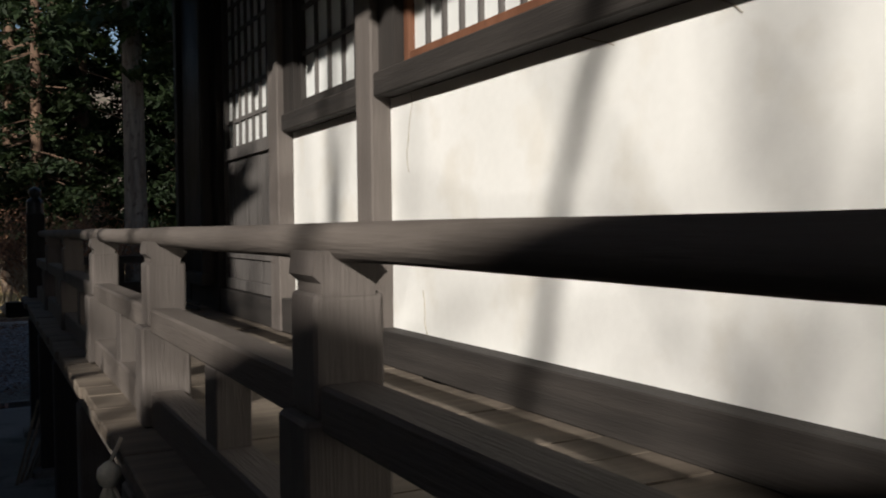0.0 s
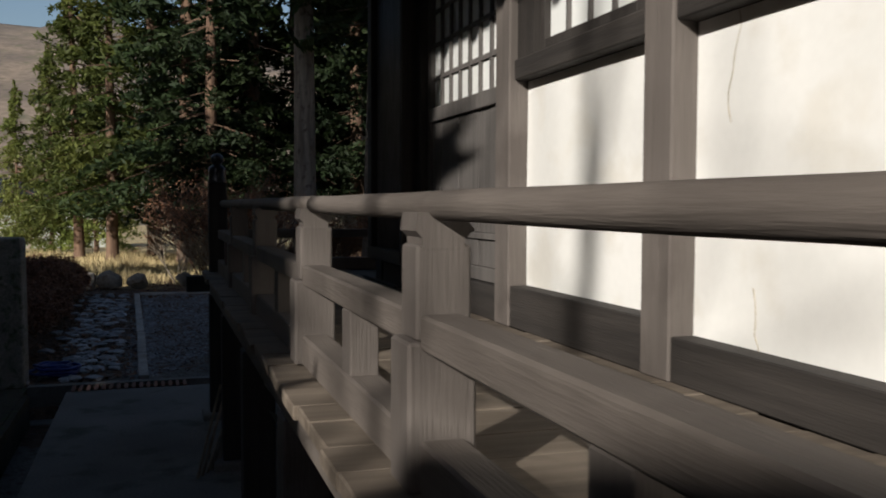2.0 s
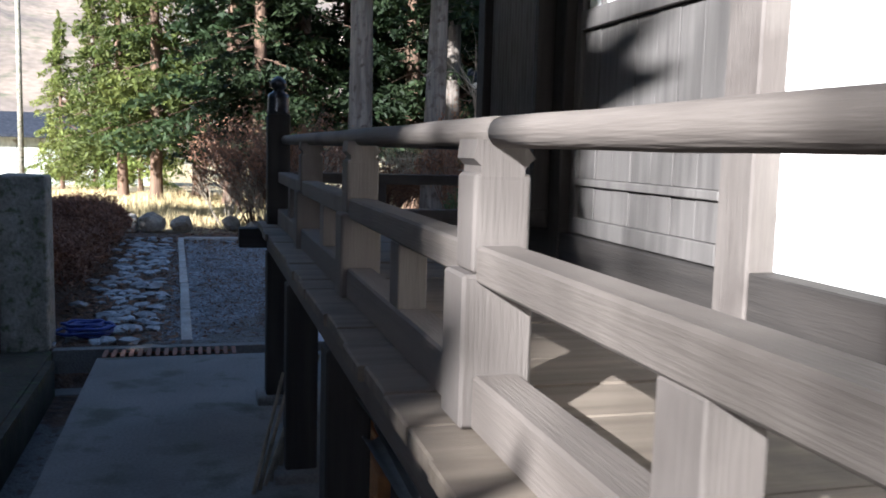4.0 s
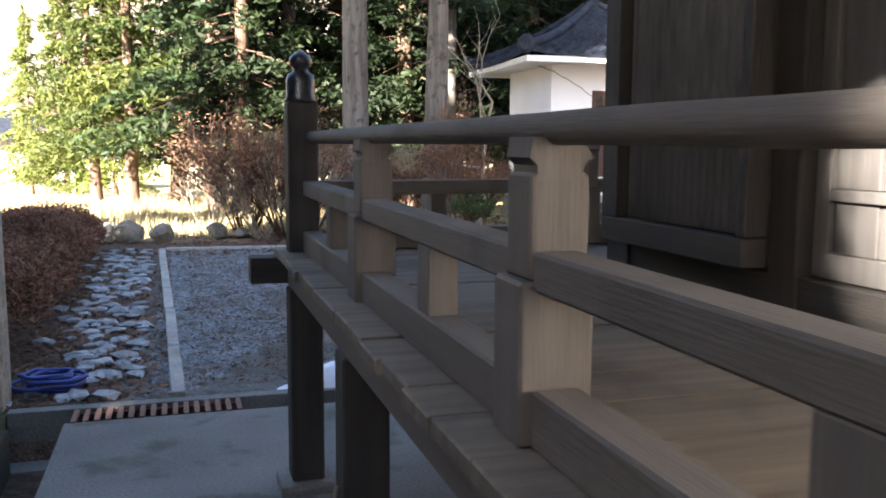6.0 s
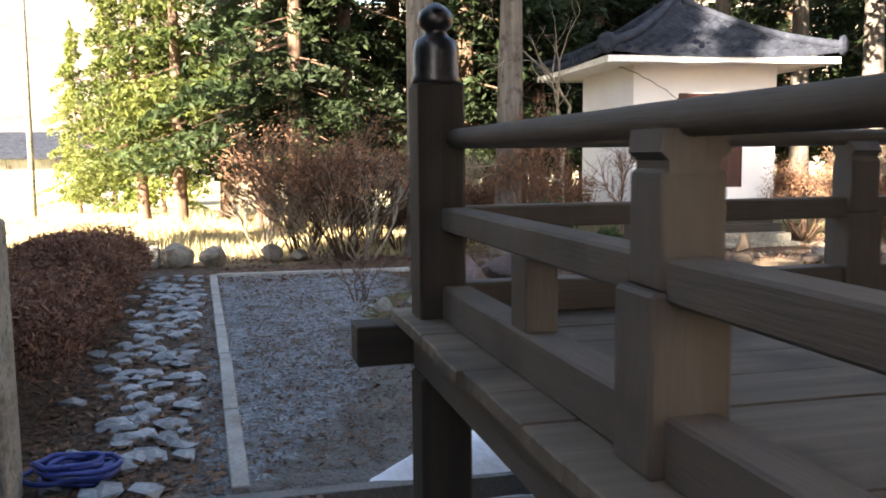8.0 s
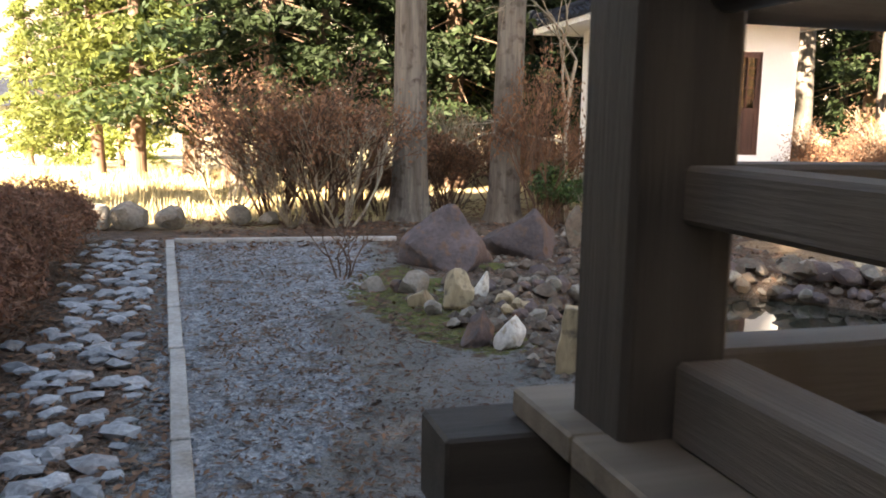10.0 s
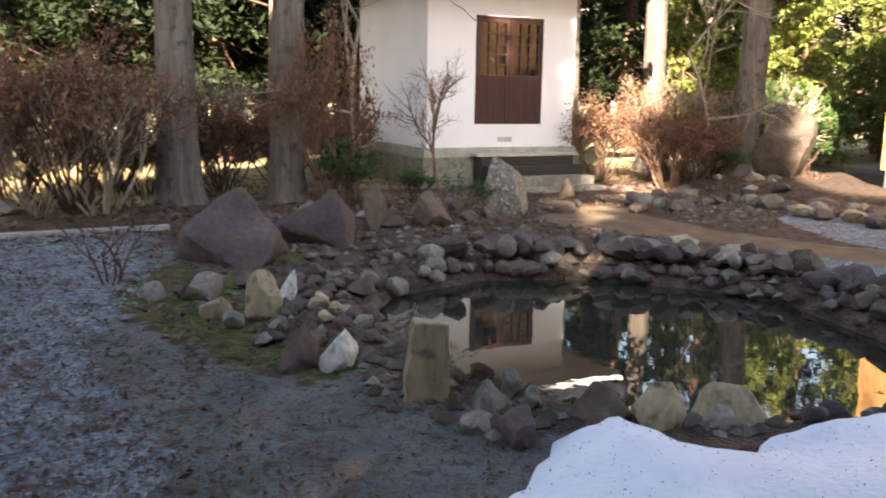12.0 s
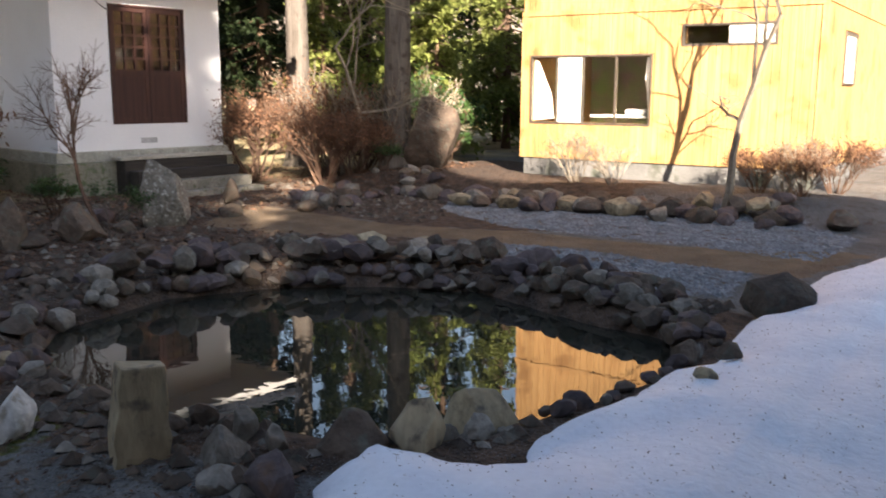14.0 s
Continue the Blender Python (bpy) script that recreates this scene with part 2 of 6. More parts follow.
def ground_material():
    """Fine dark sand, blue-grey gravel, brown soil and a clay track, told apart by where they lie, with speckle and relief."""
    m = bpy.data.materials.new("garden_ground")
    m.use_nodes = True
    n, l = m.node_tree.nodes, m.node_tree.links
    b = n["Principled BSDF"]
    b.inputs["Roughness"].default_value = 0.92
    b.inputs["Specular IOR Level"].default_value = 0.25
    geo = n.new("ShaderNodeNewGeometry")

    def noise_at(scale, detail=4):
        t = n.new("ShaderNodeTexNoise")
        t.inputs["Scale"].default_value, t.inputs["Detail"].default_value = scale, detail
        l.new(geo.outputs["Position"], t.inputs["Vector"])
        return t.outputs["Fac"]

    def rng(value, a, z, lo=0.0, hi=1.0):
        r = n.new("ShaderNodeMapRange")
        r.inputs["From Min"].default_value, r.inputs["From Max"].default_value = a, z
        r.inputs["To Min"].default_value, r.inputs["To Max"].default_value = lo, hi
        l.new(value, r.inputs["Value"])
        return r.outputs[0]

    def mix(fac, c1, c2):
        x = n.new("ShaderNodeMixRGB")
        l.new(fac, x.inputs[0])
        for i, c in ((1, c1), (2, c2)):
            if isinstance(c, tuple):
                x.inputs[i].default_value = (*c, 1)
            else:
                l.new(c, x.inputs[i])
        return x.outputs[0]

    att = n.new("ShaderNodeAttribute")
    att.attribute_name = "zone"
    sep = n.new("ShaderNodeSeparateColor")
    l.new(att.outputs["Color"], sep.inputs[0])
    sand = mix(rng(noise_at(2.2), 0.35, 0.65), (0.125, 0.122, 0.118), (0.20, 0.192, 0.18))
    sand = mix(rng(noise_at(11, 8), 0.54, 0.66), sand, (0.115, 0.088, 0.066))
    vor = n.new("ShaderNodeTexVoronoi")
    vor.inputs["Scale"].default_value = 34
    l.new(geo.outputs["Position"], vor.inputs["Vector"])
    vs = n.new("ShaderNodeSeparateColor")
    l.new(vor.outputs["Color"], vs.inputs[0])
    gravel = mix(rng(vs.outputs[0], 0.0, 1.0), (0.13, 0.145, 0.165), (0.36, 0.385, 0.41))
    gravel = mix(rng(noise_at(3.2, 10), 0.52, 0.62), gravel, (0.13, 0.085, 0.06))
    soil = mix(rng(noise_at(9, 9), 0.38, 0.62), (0.055, 0.036, 0.026), (0.14, 0.088, 0.06))
    clay = mix(rng(noise_at(3, 6), 0.35, 0.65), (0.17, 0.115, 0.07), (0.25, 0.18, 0.115))
    field = mix(rng(noise_at(0.7, 6), 0.38, 0.62), (0.40, 0.31, 0.16), (0.58, 0.48, 0.28))
    edge = n.new("ShaderNodeMath")
    edge.operation = 'ADD'
    l.new(rng(noise_at(6, 6), 0.3, 0.7, -0.35, 0.35), edge.inputs[1])
    l.new(sep.outputs[0], edge.inputs[0])
    c = mix(rng(edge.outputs[0], 0.4, 0.6), sand, gravel)
    for k, (col, w) in enumerate(((soil, 1), (clay, 2))):
        e2 = n.new("ShaderNodeMath")
        e2.operation = 'ADD'
        l.new(rng(noise_at(5 + k, 6), 0.3, 0.7, -0.3, 0.3), e2.inputs[1])
        l.new(sep.outputs[w], e2.inputs[0])
        c = mix(rng(e2.outputs[0], 0.4, 0.6), c, col)
    green = mix(rng(noise_at(16, 6), 0.36, 0.6), (0.050, 0.062, 0.012), (0.135, 0.130, 0.030))
    green = mix(rng(noise_at(7, 5), 0.50, 0.60), green, (0.085, 0.052, 0.030))
    e3 = n.new("ShaderNodeMath")
    e3.operation = 'ADD'
    l.new(rng(noise_at(7, 7), 0.3, 0.7, -0.45, 0.45), e3.inputs[1])
    l.new(att.outputs["Alpha"], e3.inputs[0])
    c = mix(rng(e3.outputs[0], 0.42, 0.58), c, green)
    pos = n.new("ShaderNodeSeparateXYZ")
    l.new(geo.outputs["Position"], pos.inputs[0])
    fy = n.new("ShaderNodeMath")
    fy.operation = 'ADD'
    l.new(pos.outputs[1], fy.inputs[0])
    l.new(rng(noise_at(0.8), 0.3, 0.7, -1.5, 1.5), fy.inputs[1])
    c = mix(rng(fy.outputs[0], 19.5, 22.5), c, field)
    c = mix(rng(noise_at(150, 2), 0.60, 0.72), c, (0.27, 0.27, 0.27))
    c = mix(rng(noise_at(95, 3), 0.58, 0.70), c, (0.045, 0.038, 0.032))
    l.new(c, b.inputs["Base Color"])
    add = n.new("ShaderNodeMath")
    add.operation = 'ADD'
    l.new(noise_at(70, 6), add.inputs[0])
    l.new(vor.outputs["Distance"], add.inputs[1])
    bp = n.new("ShaderNodeBump")
    bp.inputs["Strength"].default_value, bp.inputs["Distance"].default_value = 1.0, 0.03
    l.new(add.outputs[0], bp.inputs["Height"])
    l.new(bp.outputs[0], b.inputs["Normal"])
    return m


M_GROUND = ground_material()


def water_material():
    m = bpy.data.materials.new("pond_water")
    m.use_nodes = True
    n, l = m.node_tree.nodes, m.node_tree.links
    b = n["Principled BSDF"]
    b.inputs["Base Color"].default_value = (0.026, 0.026, 0.020, 1)
    b.inputs["Roughness"].default_value = 0.012
    b.inputs["IOR"].default_value = 1.33
    b.inputs["Specular IOR Level"].default_value = 0.5
    b.inputs["Coat Weight"].default_value = 0.25
    b.inputs["Coat Roughness"].default_value = 0.01
    b.inputs["Coat IOR"].default_value = 1.6
    geo = n.new("ShaderNodeNewGeometry")
    t = n.new("ShaderNodeTexNoise")
    t.inputs["Scale"].default_value, t.inputs["Detail"].default_value = 3.5, 3
    l.new(geo.outputs["Position"], t.inputs["Vector"])
    bp = n.new("ShaderNodeBump")
    bp.inputs["Strength"].default_value, bp.inputs["Distance"].default_value = 0.05, 0.02
    l.new(t.outputs["Fac"], bp.inputs["Height"])
    l.new(bp.outputs[0], b.inputs["Normal"])
    l.new(bp.outputs[0], b.inputs["Coat Normal"])
    return m


def glass_material():
    m = bpy.data.materials.new("window_glass")
    m.use_nodes = True
    b = m.node_tree.nodes["Principled BSDF"]
    b.inputs["Transmission Weight"].default_value = 1.0
    b.inputs["Roughness"].default_value = 0.02
    b.inputs["IOR"].default_value = 1.3
    return m


M_WATER, M_GLASS = water_material(), glass_material()


# ---- builders ----
def box(bm, x0, x1, y0, y1, z0, z1, bevel=0.0, seg=1):
    r = bmesh.ops.create_cube(bm, size=1, matrix=Matrix.Translation(((x0 + x1) / 2, (y0 + y1) / 2, (z0 + z1) / 2)) @ Matrix.Diagonal((x1 - x0, y1 - y0, z1 - z0, 1)))
    if bevel:
        edges = list({e for v in r["verts"] for e in v.link_edges})
        bmesh.ops.bevel(bm, geom=edges, offset=bevel, segments=seg, affect='EDGES', profile=0.6)
    return bm


def boxes(*rows, bevel=0.0):
    bm = bmesh.new()
    for r in rows:
        box(bm, *r, bevel=bevel)
    return bm


def tube(bm, p0, p1, r0, r1, n=10, cap=True):
    p0, p1 = Vector(p0), Vector(p1)
    m = Matrix.Translation((p0 + p1) / 2) @ (p1 - p0).to_track_quat("Z", "Y").to_matrix().to_4x4()
    bmesh.ops.create_cone(bm, cap_ends=cap, segments=n, radius1=r0, radius2=r1, depth=(p1 - p0).length, matrix=m)
    return bm


def lathe(bm, profile, n=16, centre=(0, 0, 0)):
    rings = []
    for r, z in profile:
        rings.append([bm.verts.new((centre[0] + r * math.cos(2 * math.pi * k / n), centre[1] + r * math.sin(2 * math.pi * k / n), centre[2] + z)) for k in range(n)])
    for a, b in zip(rings, rings[1:]):
        for k in range(n):
            bm.faces.new((a[k], a[(k + 1) % n], b[(k + 1) % n], b[k]))
    bm.faces.new(rings[0][::-1])
    bm.faces.new(rings[-1])
    return bm


def prism(bm, outline, y0, y1, axis="y"):
    """A solid from an outline of (a, z) pairs, drawn out along y (a is x) or along x (a is y)."""
    pt = (lambda a, z, d: (a, d, z)) if axis == "y" else (lambda a, z, d: (d, a, z))
    f = [bm.verts.new(pt(a, z, y0)) for a, z in outline]
    g = [bm.verts.new(pt(a, z, y1)) for a, z in outline]
    k = len(f)
    bm.faces.new(f)
    bm.faces.new(g[::-1])
    for i in range(k):
        bm.faces.new((f[i], f[(i + 1) % k], g[(i + 1) % k], g[i]))
    bmesh.ops.recalc_face_normals(bm, faces=bm.faces)
    return bm


def mesh_of(name, bm, material, smooth=False):
    me = bpy.data.meshes.new(name)
    bm.to_mesh(me)
    bm.free()
    me.materials.append(material)
    if smooth:
        me.polygons.foreach_set("use_smooth", [True] * len(me.polygons))
    return me


def raw_mesh(name, verts, faces, material, smooth=False):
    me = bpy.data.meshes.new(name)
    me.from_pydata([tuple(v) for v in verts], [], faces)
    me.materials.append(material)
    if smooth:
        me.polygons.foreach_set("use_smooth", [True] * len(me.polygons))
    return me


def part(name, bm, material, parent=None, label="", smooth=False):
    me = mesh_of(name, bm, material, smooth) if isinstance(bm, bmesh.types.BMesh) else bm
    ob = new(name, me)
    if parent:
        ob.parent = parent
    if label:
        tagged(ob, label)
    return ob


def thing(name, label, category, at=None, group="", kind=""):
    ob = new(name)
    ob.empty_display_size = 0.1
    if at is not None:
        ob.matrix_world = at if isinstance(at, Matrix) else Matrix.Translation(at)
    return tagged(ob, label, category, group, kind)


def solid(name, bm, material, label, category, group="", kind="", at=None, smooth=False):
    ob = part(name, bm, material, None, "", smooth)
    if at is not None:
        ob.matrix_world = at if isinstance(at, Matrix) else Matrix.Translation(at)
    return tagged(ob, label, category, group, kind)


def smooth_step(a, b, v):
    t = min(max((v - a) / (b - a), 0), 1)
    return t * t * (3 - 2 * t)


def line_gap(x, y, poly):
    """Signed distance to a closed outline, below nought inside."""
    best, inside = 1e9, False
    for (x0, y0), (x1, y1) in zip(poly, poly[1:] + poly[:1]):
        dx, dy = x1 - x0, y1 - y0
        t = min(max(((x - x0) * dx + (y - y0) * dy) / (dx * dx + dy * dy), 0), 1)
        best = min(best, math.hypot(x - x0 - t * dx, y - y0 - t * dy))
        if (y0 > y) != (y1 > y) and x < x0 + (y - y0) / (y1 - y0) * (x1 - x0):
            inside = not inside
    return -best if inside else best


# ---- ground ----
def spot(x, y):
    """Garden plan to world: the plan was drawn a little short."""
    return 1.088 * x + 0.012 * y - 0.165, 0.086 * x + 1.064 * y - 0.62


POND = [(2.36, 13.9), (2.95, 14.53), (3.95, 14.70), (4.77, 14.30), (5.33, 13.60), (5.58, 12.90), (5.22, 11.75), (5.16, 11.16), (4.60, 10.91), (4.06, 10.93),
        (3.40, 11.08), (2.87, 11.29), (2.54, 11.67), (2.50, 12.02), (2.30, 12.5), (2.33, 13.2)]
SNOW = [(0.19, 9.99), (0.56, 10.36), (0.95, 10.66), (1.42, 10.96), (1.69, 11.08), (2.05, 11.38), (2.40, 11.36), (2.50, 11.0), (2.63, 10.84), (3.01, 10.9), (3.52, 10.77),
        (3.87, 10.81), (4.25, 10.62), (5.14, 10.76), (5.75, 10.66), (7.05, 10.76), (8.45, 10.48), (10.5, 10.2), (11.5, 9.5), (8.0, 8.95), (3.0, 9.0), (1.2, 9.8)]
WATER_Z = -0.085


def ground_z(x, y):
    z = -0.03 * smooth_step(15.5, 21.0, 0.45 * x + 0.8 * y) * smooth_step(0.5, 3.0, x) + 0.24 * smooth_step(10.1, 10.9, x) * smooth_step(10.2, 11.2, y) * smooth_step(20, 18, y)
    if 0.5 < x < 7.5 and 9.5 < y < 16.5:
        d = line_gap(x, y, POND)
        z += 0.05 * math.exp(-((d - 0.35) / 0.3) ** 2) if d > 0 else 0.04
        z -= 0.55 * (1 - smooth_step(-0.40, 0.12, d))
    far = smooth_step(22, 60, y)
    z -= 0.6 * far * (1 - smooth_step(2, 14, x))
    z += 0.012 * noise.noise((x * 1.7, y * 1.7, 0)) + 0.03 * noise.noise((x * 0.4, y * 0.4, 3)) * smooth_step(16, 24, y)
    if y < 10.06:
        z = -0.03 - 0.25 * (1 - smooth_step(9.9, 10.06, y)) if x < 1.2 else z - 0.02
    return z


GRAVEL_R = [spot(*p) for p in [(-0.4, 9.9), (-0.55, 18.1), (1.6, 17.8), (1.3, 15.6), (1.0, 14.5), (0.5, 13.6), (0.55, 11.8), (0.0, 10.6)]]
GRAVEL_F = [(8.1, 11.0), (8.25, 12.35), (8.2, 14.2), (8.9, 15.6), (10.2, 16.3), (10.3, 15.6), (9.9, 15.0), (10.3, 13.6), (10.6, 11.9), (9.6, 10.9)]
GRAVEL_N = [(7.15, 13.9), (7.3, 13.1), (7.15, 11.3), (6.2, 11.2), (6.2, 12.1), (6.45, 12.9)]
CLAY = [(7.85, 18.1), (7.56, 15.3), (7.95, 14.0), (8.1, 12.2), (8.8, 10.6), (7.2, 10.9), (7.4, 13.1), (7.2, 14.1), (6.3, 16.0), (6.2, 17.0)]
MOSSY = [(1.15, 15.6), (1.8, 16.1), (1.8, 14.5), (1.75, 13.4), (1.95, 12.7), (1.55, 12.6), (1.25, 13.1), (1.05, 13.9), (0.95, 14.7)]


def build_ground():
    xs = [-700, -250, -100, -50, -28, -16] + [-10 + 0.8 * k for k in range(10)] + [-2 + 0.12 * k for k in range(132)] + [14.2 + k for k in range(11)] + [30, 45, 80, 200, 700]
    ys = [-700, -250, -100, -50, -25, -12, -6, -2, 2, 6, 8.5] + [9.7 + 0.1 * k for k in range(102)] + [20.1 + 0.7 * k for k in range(24)] + [40, 46, 54, 65, 90, 200, 700]
    verts = [(x, y, ground_z(x, y)) for y in ys for x in xs]
    w = len(xs)
    faces = [(j * w + i, j * w + i + 1, (j + 1) * w + i + 1, (j + 1) * w + i) for j in range(len(ys) - 1) for i in range(w - 1)]
    me = raw_mesh("ground", verts, faces, M_GROUND, True)
    att = me.color_attributes.new("zone", 'FLOAT_COLOR', 'POINT')
    for k, (x, y, z) in enumerate(verts):
        g = so = cl = mo = 0.0
        if -3 < x < 14 and 9 < y < 24:
            g = max(1 - smooth_step(-0.25, 0.25, line_gap(x, y, GRAVEL_R)), 1 - smooth_step(-0.2, 0.2, line_gap(x, y, GRAVEL_F)), 1 - smooth_step(-0.2, 0.2, line_gap(x, y, GRAVEL_N)))
            cl = 1 - smooth_step(-0.15, 0.15, line_gap(x, y, CLAY))
            near_pond = 1 - smooth_step(0.3, 0.75, line_gap(x, y, POND))
            so = max(near_pond, smooth_step(-0.5, 0.2, 0.18 * x + y - 18.4), smooth_step(0.0, 0.3, -0.5 - x), smooth_step(0.0, 0.5, x - 1.6) * smooth_step(13.4, 14.2, y))
            if g > 0.5 and near_pond < 0.5 and x > 4:
                so = 0
            mo = 1 - smooth_step(-0.12, 0.18, line_gap(x, y, MOSSY)) if x < 3 else 0.0
            if cl > 0.5:
                so = 0
        att.data[k].color = (g, so, cl, mo)
    return solid("ground", me, None, "garden ground of blue-grey gravel, dark sand and brown soil", "ground", kind="structure")


ground = build_ground()
# unseen trees added to cast shade: x, y, size, turn
SHADE = [(-6.6, 1.3, 1.1, 0), (-8.0, -0.8, 1.15, 140), (-10.4, -3.2, 1.2, 60), (-6.0, 1.9, 1.05, 110), (-9.3, -2.5, 1.1, 200), (-8.8, 5.6, 1.1, 20), (-6.0, 8.2, 1.1, 80), (-8.5, 8.0, 1.15, 170),
         (-6.3, 10.8, 0.95, 300), (-8.8, 10.4, 1.1, 40), (-6.4, 13.0, 0.75, 130), (-6.0, -0.35, 0.58, 35), (-6.7, 17.6, 0.9, 215), (-11.0, 6.2, 1.2, 10), (-12.6, 0.7, 1.25, 90)]


# ---- veranda ----
DECK_Z = 1.12
POST_Y = (-2.60, -1.20, 0.20, 1.66, 3.01, 4.34, 5.71, 7.08)
NEWEL = (0.25, 8.41)


def rail_post(at, turned=False, kind_of=0):
    """A railing post: a thick lower block, a slimmer neck with a groove and a saddle under the round rail."""
    p = thing("railing_post", "weathered brown wooden railing post on the veranda edge", "post", at, "posts of the veranda railing")
    bm = bmesh.new()
    box(bm, -0.068, 0.062, -0.062, 0.062, 0.0, 0.272, 0.006)
    part("lower_block", bm, M_POST, p)
    bm = bmesh.new()
    box(bm, -0.05, 0.055, -0.052, 0.052, 0.272, 0.446, 0.012, 3)
    part("upper_block", bm, M_POST, p)
    bm = bmesh.new()
    prism(bm, [(-0.038, 0.440), (0.041, 0.440), (0.041, 0.454), (0.052, 0.466), (0.060, 0.472), (0.040, 0.496), (0.030, 0.503), (-0.047, 0.503), (-0.051, 0.470), (-0.038, 0.458)], -0.052, 0.052)
    part("saddle", bm, M_POST, p)
    if turned:
        p.matrix_world = p.matrix_world @ pose(0, 0, 0, 0, 0, -90)
    return p


for y in POST_Y:
    rail_post((0.29, y, DECK_Z))
for x in (1.66, 3.06, 4.46):
    rail_post((x, NEWEL[1], DECK_Z), True)


def rails_between(a, b, axis):
    """The lower and middle beams and the short strut of one bay, each bay one thing."""
    t = thing("railing_bay", "weathered brown wooden railing beams with a short strut", "railing", group="bays of the veranda railing")

    def beam(lo, hi, w, z0, z1, name, bev=0.006):
        bm = bmesh.new()
        if axis == 1:
            box(bm, 0.285 - w / 2, 0.285 + w / 2, lo, hi, z0, z1, bev)
        else:
            box(bm, lo, hi, NEWEL[1] - w / 2, NEWEL[1] + w / 2, z0, z1, bev)
        sag = random.uniform(0.0, 0.006)
        for v in bm.verts:
            v.co.z -= sag * math.sin(math.pi * ((v.co[axis] - lo) / (hi - lo)))
        part(name, bm, M_RAIL if axis == 1 else M_RAILX, t)
    beam(a + 0.064, b - 0.064, 0.085, DECK_Z + 0.001, DECK_Z + 0.098, "lower_beam")
    beam(a + 0.054, b - 0.054, 0.078, 1.376, 1.442, "middle_beam")
    mid = a + (b - a) * 0.45
    bm = bmesh.new()
    if axis == 1:
        box(bm, 0.248, 0.320, mid - 0.048, mid + 0.048, DECK_Z + 0.096, 1.377, 0.003)
    else:
        box(bm, mid - 0.036, mid + 0.036, NEWEL[1] - 0.035, NEWEL[1] + 0.035, DECK_Z + 0.096, 1.377, 0.003)
    part("strut", bm, M_POST, t)


ends = list(POST_Y) + [NEWEL[1] - 0.01]
for a, b in zip(ends, ends[1:]):
    rails_between(a, b, 1)
ends = [NEWEL[0] + 0.01, 1.66, 3.06, 4.46]
for a, b in zip(ends, ends[1:]):
    rails_between(a, b, 0)


def round_rail(points, name, radius=0.0274):
    bm = bmesh.new()
    n = 14
    rings = []
    pts = [Vector(p) for p in points]
    for k, p in enumerate(pts):
        d = (pts[min(k + 1, len(pts) - 1)] - pts[max(k - 1, 0)]).normalized()
        side = d.cross(Vector((0, 0, 1))).normalized()
        r = radius + 0.0012 * noise.noise((k * 0.9, len(pts), 1))
        rings.append([bm.verts.new(p + (side * math.cos(2 * math.pi * i / n) + Vector((0, 0, 1)) * math.sin(2 * math.pi * i / n)) * r) for i in range(n)])
    for a, b in zip(rings, rings[1:]):
        for i in range(n):
            bm.faces.new((a[i], a[(i + 1) % n], b[(i + 1) % n], b[i]))
    bm.faces.new(rings[0])
    bm.faces.new(rings[-1][::-1])
    bmesh.ops.recalc_face_normals(bm, faces=bm.faces)
    return bm


solid("handrail", round_rail([(0.288 + 0.003 * noise.noise((k, 0, 7)), -3.2 + k * 0.192, 1.635 + 0.003 * noise.noise((k * 0.4, 2, 7))) for k in range(40)], "handrail"), M_RAIL,
      "long round weathered wooden handrail with worn patches", "handrail", "rails of the veranda", smooth=True)
solid("handrail", round_rail([(0.288 + 0.003 * noise.noise((k, 5, 7)), 4.30 + k * 0.2036, 1.637 + 0.003 * noise.noise((k * 0.4, 9, 7))) for k in range(21)], "handrail"), M_RAIL,
      "round brown wooden handrail running to the corner newel", "handrail", "rails of the veranda", smooth=True)
solid("handrail", round_rail([(0.26 + k * 0.28, NEWEL[1], 1.635 + 0.003 * noise.noise((k * 0.4, 12, 7))) for k in range(16)], "handrail"), M_RAILX,
      "round dark wooden handrail along the short side", "handrail", "rails of the veranda", smooth=True)

newel = thing("newel_post", "dark wooden corner newel with a bulb-shaped metal cap", "post", (NEWEL[0], NEWEL[1], 0))
part("shaft", box(bmesh.new(), -0.068, 0.068, -0.068, 0.068, 1.08, 1.793, 0.008), M_DARKV, newel)
bm = lathe(bmesh.new(), [(0.070, 1.793), (0.072, 1.803), (0.066, 1.818), (0.066, 1.883), (0.060, 1.913), (0.036, 1.928), (0.032, 1.936), (0.032, 1.942), (0.048, 1.954), (0.052, 1.973), (0.046, 1.994), (0.026, 2.011), (0.006, 2.022)], 20)
part("bulb_cap", bm, surf("dark_patinated_bronze", (0.05, 0.05, 0.055), (0.085, 0.085, 0.09), 8, 0.35, 0.05, 40, metal=0.8, vary=0.0), newel, "dull grey bulb-shaped metal cap", True)

deck = thing("veranda_deck", "weathered wooden veranda deck of crosswise boards", "deck", kind="structure")
y = -3.4
random.seed(5)
board = boxes((0.0, 1.10, 0.0, 1.0, -0.038, 0.0), bevel=0.004)
board_mesh = mesh_of("deck_board", board, M_DECK)
while y < 8.42:
    w = min(random.uniform(0.17, 0.25), 8.58 - y)
    ob = part("deck_board", board_mesh, None, deck)
    ob.matrix_world = Matrix.Translation((0.135 + random.uniform(-0.008, 0.008), y, DECK_Z + random.uniform(-0.004, 0.003))) @ Matrix.Diagonal((1, w - 0.006, 1, 1))
    y += w
x = 1.24
bm = boxes((0.0, 1.0, 7.30, 8.58, -0.038, 0.0), bevel=0.004)
board_mesh = mesh_of("deck_board", bm, M_RAIL)
